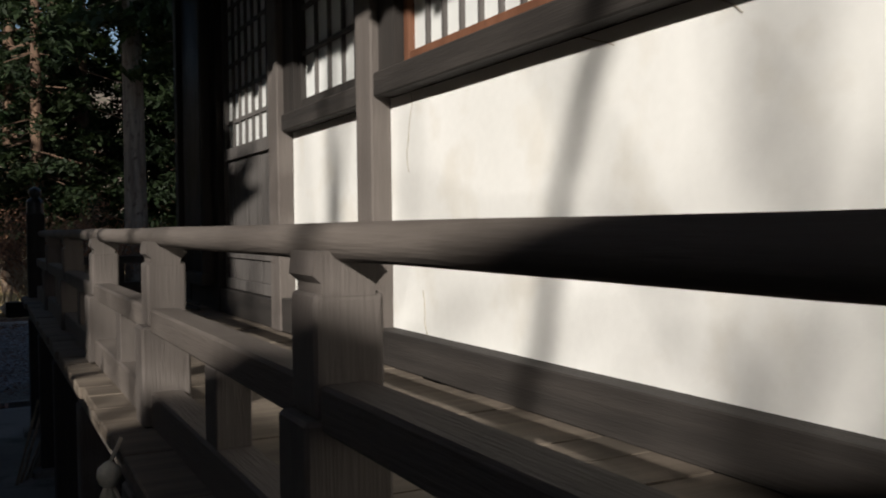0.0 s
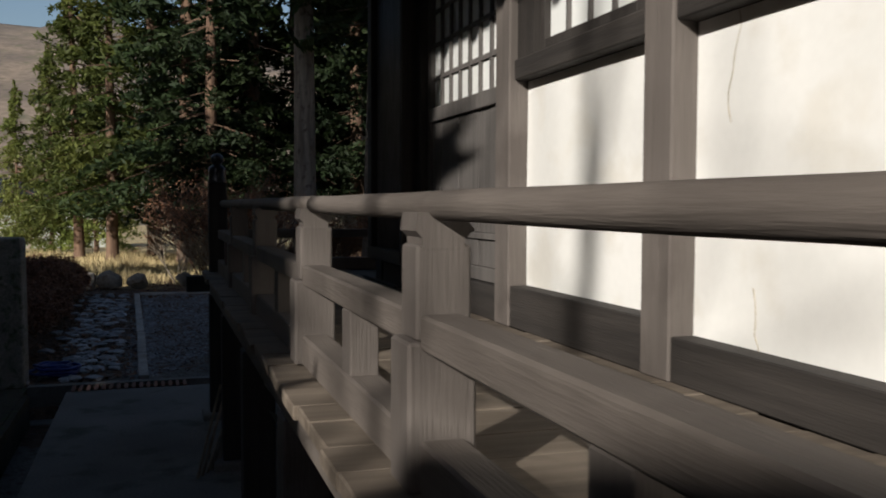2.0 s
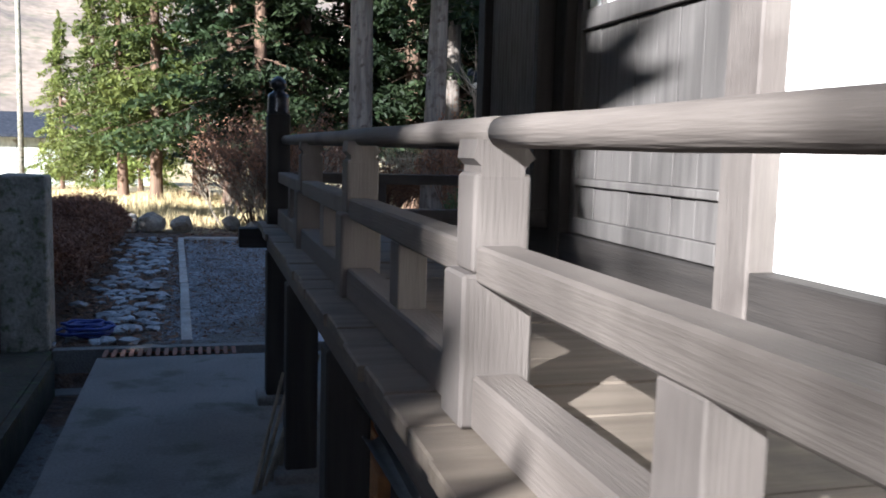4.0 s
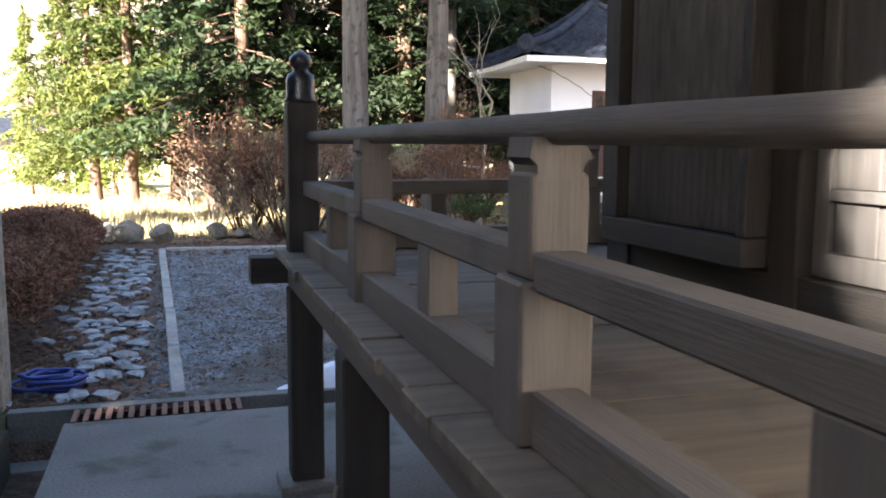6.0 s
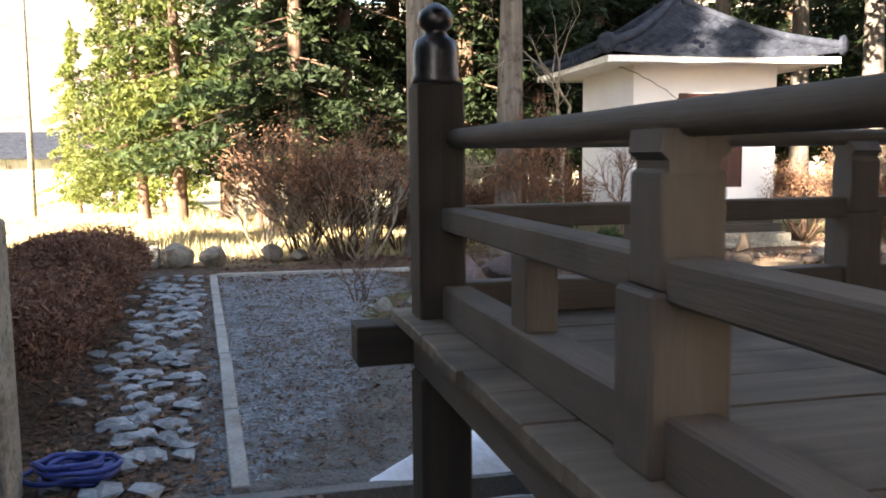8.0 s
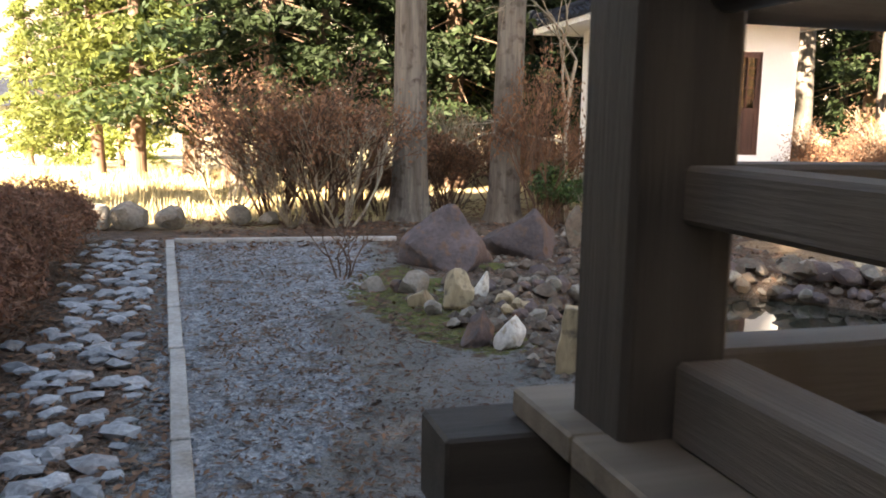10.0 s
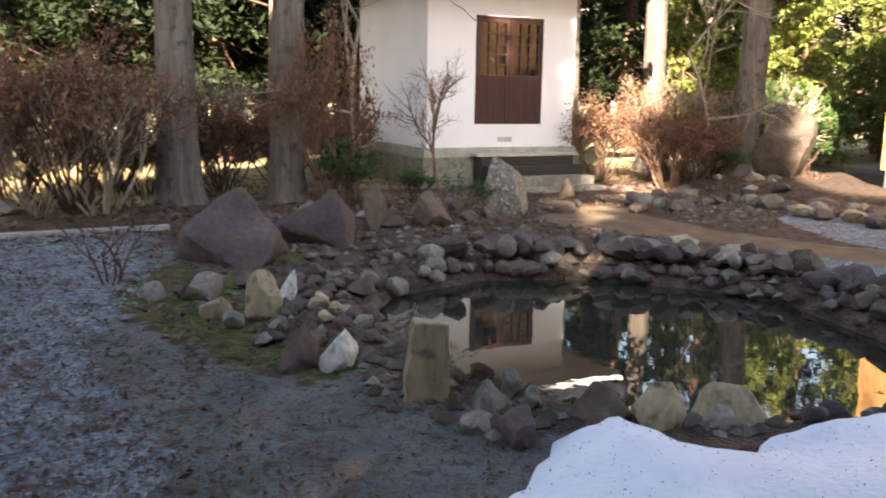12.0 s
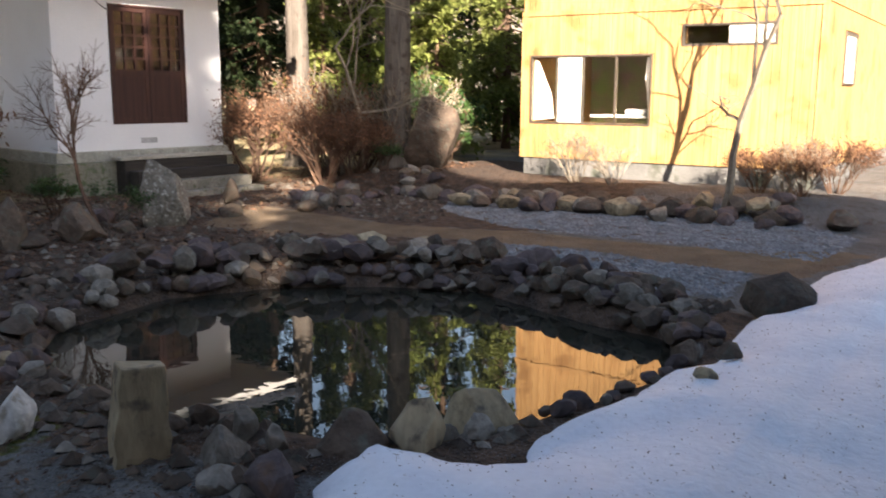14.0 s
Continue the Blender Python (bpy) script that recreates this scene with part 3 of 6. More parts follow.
while x < 4.9:
    w = random.uniform(0.17, 0.25)
    ob = part("deck_board", board_mesh, None, deck)
    ob.matrix_world = Matrix.Translation((x, 0, DECK_Z - random.uniform(0.0, 0.004))) @ Matrix.Diagonal((w - 0.006, 1, 1, 1))
    x += w
solid("edge_beam", boxes((0.19, 0.33, -3.4, 8.495, 0.95, 1.078), bevel=0.006), M_RAIL, "long dark wooden beam under the deck edge", "beam", kind="structure")
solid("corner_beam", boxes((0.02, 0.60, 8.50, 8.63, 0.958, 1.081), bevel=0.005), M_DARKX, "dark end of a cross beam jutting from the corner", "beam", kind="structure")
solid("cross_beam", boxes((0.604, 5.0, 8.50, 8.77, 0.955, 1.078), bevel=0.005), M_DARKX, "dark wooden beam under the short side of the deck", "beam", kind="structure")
# supports beyond y 5 take the dark wood: shade put into colour
for k, y in enumerate(POST_Y + (NEWEL[1],)):
    s = thing("support_post", "square wooden support post on a foot stone, shade-dark near the corner", "post", (0.255, y, 0), "supports of the veranda")
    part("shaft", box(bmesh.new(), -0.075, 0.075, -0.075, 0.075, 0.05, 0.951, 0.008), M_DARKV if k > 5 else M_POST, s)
    part("foot_stone", box(bmesh.new(), -0.13, 0.13, -0.13, 0.13, -0.05, 0.051, 0.02, 2), M_CONC, s, "grey foot stone")

# stores under the deck
def wavy_sheet(w, length):
    verts, faces = [], []
    n = int(w / 0.011)
    for i in range(n + 1):
        x = w * i / n
        z = 0.009 * math.cos(2 * math.pi * x / 0.066)
        verts += [(x, 0, z), (x, length, z), (x, 0, z + 0.004), (x, length, z + 0.004)]
    for i in range(n):
        a, b = 4 * i, 4 * i + 4
        faces += [(a, a + 1, b + 1, b), (a + 2, b + 2, b + 3, a + 3), (a, b, b + 2, a + 2), (a + 1, a + 3, b + 3, b + 1)]
    return raw_mesh("roofing_sheet", verts, faces, M_SHEET, True)


M_SHEET = surf("grey_roofing_sheet", (0.16, 0.165, 0.165), (0.28, 0.285, 0.28), 4, 0.5, 0.2, 30, metal=0.3, vary=0.25)
sheet = wavy_sheet(0.72, 1.15)
random.seed(8)
for k in range(7):
    ob = new("roofing_sheet", sheet)
    ob.matrix_world = pose(0.33 + random.uniform(-0.03, 0.03), 4.45 + random.uniform(-0.02, 0.02), 0.66 + k * 0.034, random.uniform(-0.3, 0.3), 0, random.uniform(-2, 2))
    tagged(ob, "grey corrugated roofing sheet stacked under the deck", "sheet", "sheets under the deck")
for yb in (4.75, 5.35):
    solid("timber_baulk", boxes((0.36, 1.05, yb, yb + 0.11, 0.0, 0.642), bevel=0.006), M_DARKX, "dark timber baulk under the stacked sheets", "timber", "baulks under the deck")
for k in range(5):
    bm = tube(bmesh.new(), (0, 0, 0), (0, 0, random.uniform(0.5, 0.75)), 0.011, 0.008, 7)
    solid("thin_stick", bm, M_PALETWIG, "thin pale stick leaning against a support post", "stick", "sticks under the deck", at=pose(0.02 + 0.03 * k, 6.86 + 0.05 * k, 0.0, random.uniform(-32, -22), random.uniform(8, 26), 0))
crate = thing("wooden_crate", "orange-brown wooden crate standing under the deck", "crate", (0.72, 6.55, 0))
for z in (0.0, 0.13, 0.26):
    part("slat", boxes((-0.22, 0.22, -0.20, -0.182, z + 0.005, z + 0.115), bevel=0.003), M_CARDBOARD, crate)
    part("slat", boxes((-0.22, 0.22, 0.182, 0.20, z + 0.005, z + 0.115), bevel=0.003), M_CARDBOARD, crate)
    part("slat", boxes((-0.22, -0.202, -0.18, 0.18, z + 0.005, z + 0.115), bevel=0.003), M_CARDBOARD, crate)
part("bottom", boxes((-0.2, 0.22, -0.18, 0.18, 0.0, 0.012)), M_CARDBOARD, crate)

# ---- the temple building ----
WX = 1.30
# the shade under the deck is put into this wall's colour
temple_base = solid("wall_base", boxes((1.45, 5.0, -6.0, 7.2, -0.05, 1.078)), M_UNLIT, "wall below the veranda, coloured near-black for shade", "wall", kind="structure")
solid("floor_sill", boxes((1.225, 1.40, -6.0, 3.70, DECK_Z + 0.001, 1.255), (1.225, 1.40, 3.702, 4.93, DECK_Z + 0.001, 1.295), bevel=0.004), M_DARKH, "heavy dark wooden sill below the plaster", "beam", kind="structure")
solid("floor_sill", boxes((1.225, 1.40, 4.932, 7.29, DECK_Z + 0.001, 1.275), bevel=0.004), M_DARKH, "dark wooden sill below the board door", "beam", kind="structure")


def plaster_panel(y0, y1, z0, z1):
    """A panel of plaster with a slightly wavy face and a thickness."""
    ny, nz = max(int((y1 - y0) / 0.06), 4), 16
    verts, faces = [], []
    for j in range(nz + 1):
        for i in range(ny + 1):
            yy, zz = y0 + (y1 - y0) * i / ny, z0 + (z1 - z0) * j / nz
            verts.append((WX + 0.003 * noise.noise((yy * 3, zz * 3, 1)), yy, zz))
    for j in range(nz):
        for i in range(ny):
            a = j * (ny + 1) + i
            faces.append((a, a + ny + 1, a + ny + 2, a + 1))
    k = len(verts)
    verts += [(WX + 0.08, y0, z0), (WX + 0.08, y1, z0), (WX + 0.08, y1, z1), (WX + 0.08, y0, z1)]
    faces += [(k, k + 1, k + 2, k + 3)]
    return raw_mesh("wall_plaster", verts, faces, M_PLASTER, True)


solid("wall_plaster_1", plaster_panel(-6.0, 3.70, 1.256, 2.165), None, "sunlit white plaster wall with fine cracks and stains", "wall", kind="structure")
solid("wall_plaster_2", plaster_panel(3.85, 4.925, 1.296, 2.155), None, "narrow white plaster panel between dark posts", "wall", kind="structure")
# the two pillars past y 6 are the same wood, coloured darker for shade
for y0, y1 in ((3.69, 3.85), (4.925, 5.085), (6.25, 6.36), (7.13, 7.29)):
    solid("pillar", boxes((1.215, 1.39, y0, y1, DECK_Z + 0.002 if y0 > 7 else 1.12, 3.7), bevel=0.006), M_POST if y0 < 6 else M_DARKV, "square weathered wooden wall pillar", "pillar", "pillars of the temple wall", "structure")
# hairline cracks in the plaster
for y0, z0, pts in ((3.50, 2.16, 7), (2.02, 2.19, 5), (2.45, 2.17, 4), (3.42, 1.42, 5)):
    bm = bmesh.new()
    yy, zz = y0, z0
    for k in range(pts):
        ny_, nz_ = yy + random.uniform(-0.02, 0.02), zz - random.uniform(0.03, 0.06) * (1 if y0 > 3 else 0.4)
        if y0 < 3:
            ny_ = yy - random.uniform(0.02, 0.05)
        tube(bm, (WX - 0.001, yy, zz), (WX - 0.001, ny_, nz_), 0.0017, 0.0013, 5)
        yy, zz = ny_, nz_
    solid("plaster_crack", bm, surf("crack_grime", (0.30, 0.26, 0.2), (0.4, 0.35, 0.27), 8, 0.9, 0), "thin brown crack in the white plaster", "crack", "cracks in the plaster")

# window band above the plaster
solid("window_sill_beam", boxes((1.225, 1.38, -6.0, 3.69, 2.167, 2.262), bevel=0.005), M_DARKH, "dark wooden beam below the windows", "beam", kind="structure")
solid("window_sill_beam", boxes((1.235, 1.38, 3.85, 4.92, 2.157, 2.242), bevel=0.005), M_DARKH, "dark wooden beam below the small window", "beam", kind="structure")
solid("wall_upper", boxes((1.25, 1.38, -6.0, 2.40, 2.266, 3.7)), M_DARKH, "dark boarded upper wall", "wall", kind="structure")
solid("lintel_beam", boxes((1.23, 1.38, 2.41, 6.25, 3.25, 3.7), bevel=0.005), M_DARKH, "dark wooden lintel above the windows", "beam", kind="structure")


def lattice_window(name, y0, y1, z0, z1, bars, rows, label, mat_bar, front, split=True):
    """A sliding lattice window: frame, upright and level bars and paper behind."""
    w = thing(name, label, "window", kind="structure")
    f = 0.045
    x0, x1 = front, front + 0.035
    for a, b, c, d in ((y0, y0 + f, z0, z1), (y1 - f, y1, z0, z1)):
        part("stile", boxes((x0, x1, a, b, c, d), bevel=0.003), mat_bar, w)
    for c, d in ((z0, z0 + 0.05), (z1 - 0.05, z1)):
        part("frame_rail", boxes((x0, x1, y0 + f, y1 - f, c, d), bevel=0.003), mat_bar, w)
    for k in range(1, bars + 1):
        c = y0 + f + (y1 - y0 - 2 * f) * k / (bars + 1)
        part("upright_bar", boxes((x0 + 0.010, x1 - 0.006, c - 0.009, c + 0.009, z0 + 0.05, z1 - 0.05)), M_GREYBOARD, w)
    for k in range(1, rows + 1):
        c = z0 + 0.05 + (z1 - z0 - 0.1) * k / (rows + 1)
        part("level_bar", boxes((x0 + 0.006, x1 - 0.010, y0 + f, y1 - f, c - 0.010, c + 0.010)), M_GREYBOARD, w)
    part("paper", boxes((x1 - 0.009, x1 - 0.005, y0 + f, y1 - f, z0 + 0.05, z1 - 0.05)), M_PAPER, w, "pale paper behind the lattice")
    return w


lattice_window("window_1", 2.42, 3.53, 2.264, 3.25, 7, 2, "lattice window with pale paper and reddish wooden frame", M_REDWOOD, 1.285)
lattice_window("window_2", 3.95, 4.75, 2.244, 3.25, 3, 3, "small lattice window with dark bars and pale paper", M_DARKV, 1.275)
solid("window_jamb", boxes((1.25, 1.37, 3.54, 3.69, 2.266, 3.25)), M_DARKV, "dark window jamb", "trim", kind="structure")
solid("window_jamb", boxes((1.25, 1.37, 3.855, 3.945, 2.246, 3.25)), M_DARKV, "dark window jamb", "trim", kind="structure")
solid("window_jamb", boxes((1.25, 1.37, 4.755, 4.92, 2.246, 3.25)), M_DARKV, "dark window jamb", "trim", kind="structure")

door = thing("door_1", "wooden door with a lattice above grey upright boards", "door", kind="structure")
for a, b in ((5.09, 5.15), (6.19, 6.245)):
    part("stile", boxes((1.26, 1.31, a, b, 1.28, 3.24), bevel=0.003), M_GREYBOARD, door)
part("middle_rail", boxes((1.252, 1.31, 5.151, 6.189, 2.09, 2.165), bevel=0.003), M_GREYBOARD, door)
part("bottom_rail", boxes((1.256, 1.31, 5.151, 6.189, 1.28, 1.345), bevel=0.003), M_GREYBOARD, door)
part("waist_rail", boxes((1.258, 1.30, 5.151, 6.189, 1.475, 1.505), bevel=0.003), M_GREYBOARD, door)
for k in range(7):
    a = 5.153 + k * 0.148
    part("board", boxes((1.272 + 0.003 * (k % 2), 1.30, a, a + 0.143, 1.346, 1.474), bevel=0.002), M_GREYBOARD, door)
    part("board", boxes((1.272 + 0.003 * (k % 2), 1.30, a, a + 0.143, 1.506, 2.089), bevel=0.002), M_GREYBOARD, door)
for k in range(6):
    a = 5.299 + k * 0.148
    part("lattice_bar", boxes((1.272, 1.288, a - 0.010, a + 0.010, 2.166, 3.23)), M_GREYBOARD, door)
for k in range(5):
    z = 2.33 + k * 0.18
    part("lattice_bar", boxes((1.275, 1.285, 5.151, 6.189, z - 0.011, z + 0.011)), M_GREYBOARD, door)
part("paper", boxes((1.289, 1.294, 5.151, 6.189, 2.166, 3.23)), M_PAPER, door, "pale paper behind the lattice")


def corrugated(y0, y1, z0, z1, x, pitch=0.038, depth=0.012):
    verts, faces = [], []
    n = int((y1 - y0) / pitch * 6)
    for i in range(n + 1):
        yy = y0 + (y1 - y0) * i / n
        dx = depth * 0.5 * math.cos(2 * math.pi * (yy - y0) / pitch)
        for z in (z0, z1):
            verts.append((x + dx, yy, z))
        for z in (z0, z1):
            verts.append((x + 0.03, yy, z))
    for i in range(n):
        a, b = i * 4, (i + 1) * 4
        faces += [(a, a + 1, b + 1, b), (a + 2, b + 2, b + 3, a + 3), (a, b, b + 2, a + 2), (a + 1, a + 3, b + 3, b + 1)]
    return raw_mesh("corrugated_sheet", verts, faces, M_CORR, True)


shutter = thing("shutter_box", "dark corrugated metal shutter box in a wooden frame", "shutter", kind="structure")
part("corrugated_sheet", corrugated(6.41, 7.06, 1.37, 3.6, 1.17), None, shutter, "dark ribbed metal sheet")
part("bottom_rail", boxes((1.13, 1.214, 6.362, 7.17, 1.285, 1.365), bevel=0.004), M_DARKH, shutter)
part("stile", boxes((1.14, 1.213, 6.362, 6.406, 1.366, 3.6), bevel=0.004), M_DARKV, shutter)
part("stile", boxes((1.13, 1.213, 7.065, 7.17, 1.366, 3.6), bevel=0.004), M_DARKV, shutter)
part("back_board", boxes((1.215, 1.30, 6.365, 7.125, 1.29, 3.6)), M_DARKV, shutter)
for k in range(2):
    part("ledge", boxes((1.10, 1.12, 6.37, 7.17, 1.125 + 0.03 * k, 1.14 + 0.03 * k)), M_DARKH, shutter)
solid("wall_north", boxes((1.395, 5.0, 7.13, 7.29, 1.1, 3.7)), M_DARKX, "dark boarded wall on the short side", "wall", kind="structure")
solid("wall_inner", boxes((1.405, 1.5, -6.0, 7.12, 1.1, 3.7)), M_UNLIT, "dark inner side of the temple wall", "wall", kind="structure")
solid("wall_south", boxes((1.41, 5.0, -6.2, -6.01, -0.05, 3.7)), M_DARKX, "dark boarded end wall", "wall", kind="structure")
solid("wall_east", boxes((5.01, 5.2, -6.2, 7.29, -0.05, 3.7)), M_DARKV, "dark boarded back wall", "wall", kind="structure")
# out of view; eaves reach out to keep sky light off the deck
roof = thing("temple_roof", "broad temple roof out of view, dark wooden eaves deepened for shade", "roof", kind="structure")
bm = bmesh.new()
prism(bm, [(-0.80, 3.75), (3.1, 4.70), (6.1, 3.50), (6.1, 3.64), (3.1, 4.85), (-0.80, 3.89)], -7.2, 8.5)
part("roof_slope", bm, M_TILE, roof)
for k in range(34):
    part("rafter", prism(bmesh.new(), [(-0.74, 3.68), (1.21, 4.155), (1.21, 4.235), (-0.74, 3.76)], -7.0 + k * 0.46, -6.93 + k * 0.46), M_DARKX, roof)
part("frieze", boxes((1.25, 1.38, -6.0, 7.29, 3.735, 4.22)), M_DARKH, roof)
part("eave_ceiling", boxes((1.0, 5.3, -6.9, 8.2, 3.70, 3.73)), M_DARKX, roof)

# ---- the paved walk ----
slab = solid("pavement", boxes((-0.96, 1.44, -8.0, 9.72, -0.10, 0.0), bevel=0.006), M_CONC, "worn grey concrete walk with damp stains", "pavement", kind="structure")
solid("gutter", boxes((-1.30, -1.25, -8.0, 9.72, -0.40, -0.01), (-1.248, -0.965, -8.0, 9.72, -0.42, -0.30)), M_EARTH, "dark open mossy gutter beside the walk", "gutter", kind="structure")
solid("gutter", boxes((-1.3, 1.3, 9.965, 10.06, -0.32, 0.012), (-1.3, 1.3, 9.73, 9.96, -0.34, -0.27), bevel=0.004), M_CONC, "mossy concrete gutter across the end of the walk", "gutter", kind="structure")
grate = thing("drain_grate", "rusty red iron drain grate over the gutter", "grate", (-0.93, 9.72, 0.0))
for k in range(16):
    part("grate_bar", boxes((0.005 + k * 0.063, 0.036 + k * 0.063, 0.005, 0.245, -0.018, 0.006), bevel=0.002), M_IRON, grate)
part("grate_rim", boxes((0.0, 0.98, 0.005, 0.022, -0.03, -0.019)), M_IRON, grate)
part("grate_rim", boxes((0.0, 0.98, 0.225, 0.245, -0.03, -0.019)), M_IRON, grate)
solid("ground_left", boxes((-9.0, -1.305, -8.0, 10.02, -0.2, -0.005)), M_EARTH, "mossy packed earth beside the gutter", "ground", kind="structure")

kerb = thing("kerb", "pale worn timber kerb along the gravel path", "kerb", kind="structure")
random.seed(3)
yy = 10.07
while yy < 18.0:
    ln = random.uniform(1.2, 1.9)
    e = min(yy + ln, 18.05)
    xa = -0.32 - 0.21 * (yy - 10) / 8
    bm = boxes((-0.045, 0.045, 0, e - yy - 0.02, -0.04, 0.045 + random.uniform(-0.012, 0.012)), bevel=0.006)
    ob = part("kerb_piece", bm, M_KERB, kerb)
    ob.matrix_world = pose(xa, yy, 0, 0, 0, 1.6 + random.uniform(-0.5, 0.5))
    yy = e
bm = boxes((-0.04, 0.04, 0, 2.6, -0.04, 0.05), bevel=0.006)
ob = part("kerb_piece", bm, M_KERB, kerb)
ob.matrix_world = pose(-0.48, 18.1, 0, 0, 0, -93)

gate = thing("stone_post", "lichened squared stone post beside the walk", "post", (-1.50, 10.2, 0))
bm = box(bmesh.new(), -0.17, 0.17, -0.16, 0.16, -0.02, 1.33, 0.03, 3)
for v in bm.verts:
    v.co += 0.012 * Vector((noise.noise(v.co * 4), noise.noise(v.co * 4 + Vector((5, 0, 0))), noise.noise(v.co * 4 + Vector((0, 5, 0)))))
part("shaft", bm, M_STONEPOST, gate)
solid("wooden_pillar", boxes((-1.98, -1.71, 9.9, 10.17, -0.02, 6.0), bevel=0.012), M_DARKV, "tall dark wooden pillar beside the stone post", "pillar")

# blue hose in a heap
hose = thing("garden_hose", "heap of blue garden hose lying beside the path", "hose", (-1.12, 10.45, 0))
random.seed(11)
for k in range(9):
    r0, cx, cy, h = random.uniform(0.10, 0.20), random.uniform(-0.05, 0.08), random.uniform(-0.05, 0.05), 0.02 + k * 0.014
    pts = []
    for i in range(29):
        a = 2 * math.pi * i / 28
        rr = r0 * (1 + 0.2 * noise.noise((math.cos(a) * 1.5, math.sin(a) * 1.5, k * 3)))
        pts.append((cx + rr * 1.2 * math.cos(a), cy + rr * 0.8 * math.sin(a), h + 0.02 * noise.noise((math.cos(a), math.sin(a), k * 7))))
    part("coil", round_rail(pts, "coil", 0.013), M_HOSE, hose, smooth=True)

straw = thing("straw_bundle", "pale dried straw bundle hanging from the deck edge", "straw", (0.108, 2.74, 0.165))
random.seed(23)
M_STRAW = surf("pale_straw", (0.55, 0.50, 0.38), (0.68, 0.63, 0.50), 6, 0.8, 0.1, 30, vary=0.15)
part("knot", lathe(bmesh.new(), [(0.008, 0.93), (0.026, 0.915), (0.03, 0.895), (0.022, 0.875), (0.01, 0.865)], 10), M_STRAW, straw, smooth=True)
part("cord", tube(bmesh.new(), (0, 0, 0.92), (0.03, 0, 0.985), 0.005, 0.005, 6), M_STRAW, straw)
for k in range(26):
    a, sp = random.uniform(0, 6.28), random.uniform(0.05, 0.17)
    bm = bmesh.new()
    p = Vector((0, 0, 0.885))
    for j in range(4):
        q = Vector((math.cos(a) * sp * (j + 1) / 4, math.sin(a) * sp * (j + 1) / 4, 0.885 - 0.085 * (j + 1) + 0.02 * sp * j))
        tube(bm, p, q, 0.007 - 0.001 * j, 0.006 - 0.001 * j, 5)
        p = q
    part("blade", bm, M_STRAW, straw)

# unseen low building, added across the walk to shade the near railing
shade_bldg = thing("outbuilding", "unseen low dark timber building added to shade the railing", "building", kind="structure")
part("wall", boxes((-7.6, -3.1, -10.0, -2.7, -0.1, 3.2)), M_DARKV, shade_bldg)
bm = bmesh.new()
prism(bm, [(-8.1, 3.3), (-5.3, 4.5), (-2.6, 3.5), (-2.6, 3.62), (-5.3, 4.65), (-8.1, 3.42)], -10.5, -2.4)
part("roof", bm, M_TILE, shade_bldg)


# board wall out of view, added to keep low sky light off the veranda
sky_screen = thing("boundary_wall", "unseen tall dark board wall added to block sky light", "wall", kind="structure")
for k in range(28):
    part("board", boxes((-3.62, -3.58, 0.9 + k * 0.2, 1.094 + k * 0.2, -0.02, 3.4), bevel=0.003), M_DARKV, sky_screen)
for z in (0.6, 2.7):
    part("wall_rail", boxes((-3.579, -3.52, 0.9, 6.49, z, z + 0.09)), M_DARKH, sky_screen)


# ---- the small hall ----
HALL = pose(6.79, 20.63, -0.17, 0, 0, -3.9) @ Matrix.Scale(1.097, 4)
HS = 2.52
hall = thing("garden_hall", "small white plaster hall with a tiled pyramid roof", "hall", HALL)
gz = 0.2
bm = bmesh.new()
box(bm, -0.10, HS + 0.10, -0.10, HS + 0.10, gz - 0.35, 0.56, 0.01)
part("plinth", bm, surf("mossy_plinth", (0.16, 0.155, 0.12), (0.24, 0.23, 0.18), 4, 0.9, 0.4, 40, c3=(0.10, 0.12, 0.06)), hall, "mossy grey stone plinth")
part("ledge", boxes((-0.06, HS + 0.06, -0.06, HS + 0.06, 0.561, 0.70), bevel=0.008), surf("weathered_sill", (0.28, 0.28, 0.24), (0.38, 0.38, 0.33), 4, 0.85, 0.3, 30), hall)
DX0, DX1, DZ0, DZ1 = 0.78, 1.92, 1.04, 2.59
wall = part("front_wall", boxes((0, DX0 - 0.001, 0, 0.12, 0.701, 3.05), (DX1 + 0.001, HS, 0, 0.12, 0.701, 3.05), (DX0 - 0.001, DX1 + 0.001, 0, 0.12, DZ1 + 0.001, 3.05), (DX0 - 0.001, DX1 + 0.001, 0, 0.12, 0.701, DZ0 - 0.001)), M_PLASTERB, hall)
part("side_wall", boxes((0, 0.12, 0.121, HS, 0.701, 3.05)), M_PLASTERB, hall)
part("side_wall", boxes((HS - 0.12, HS, 0.121, HS, 0.701, 3.05)), M_PLASTERB, hall)
part("back_wall", boxes((0.121, HS - 0.121, HS - 0.12, HS, 0.701, 3.05)), M_PLASTERB, hall)
# dark sheet behind the panes in place of an unlit room
part("inside", boxes((0.121, HS - 0.121, 0.9, 0.95, 0.701, 3.05)), M_UNLIT, hall)
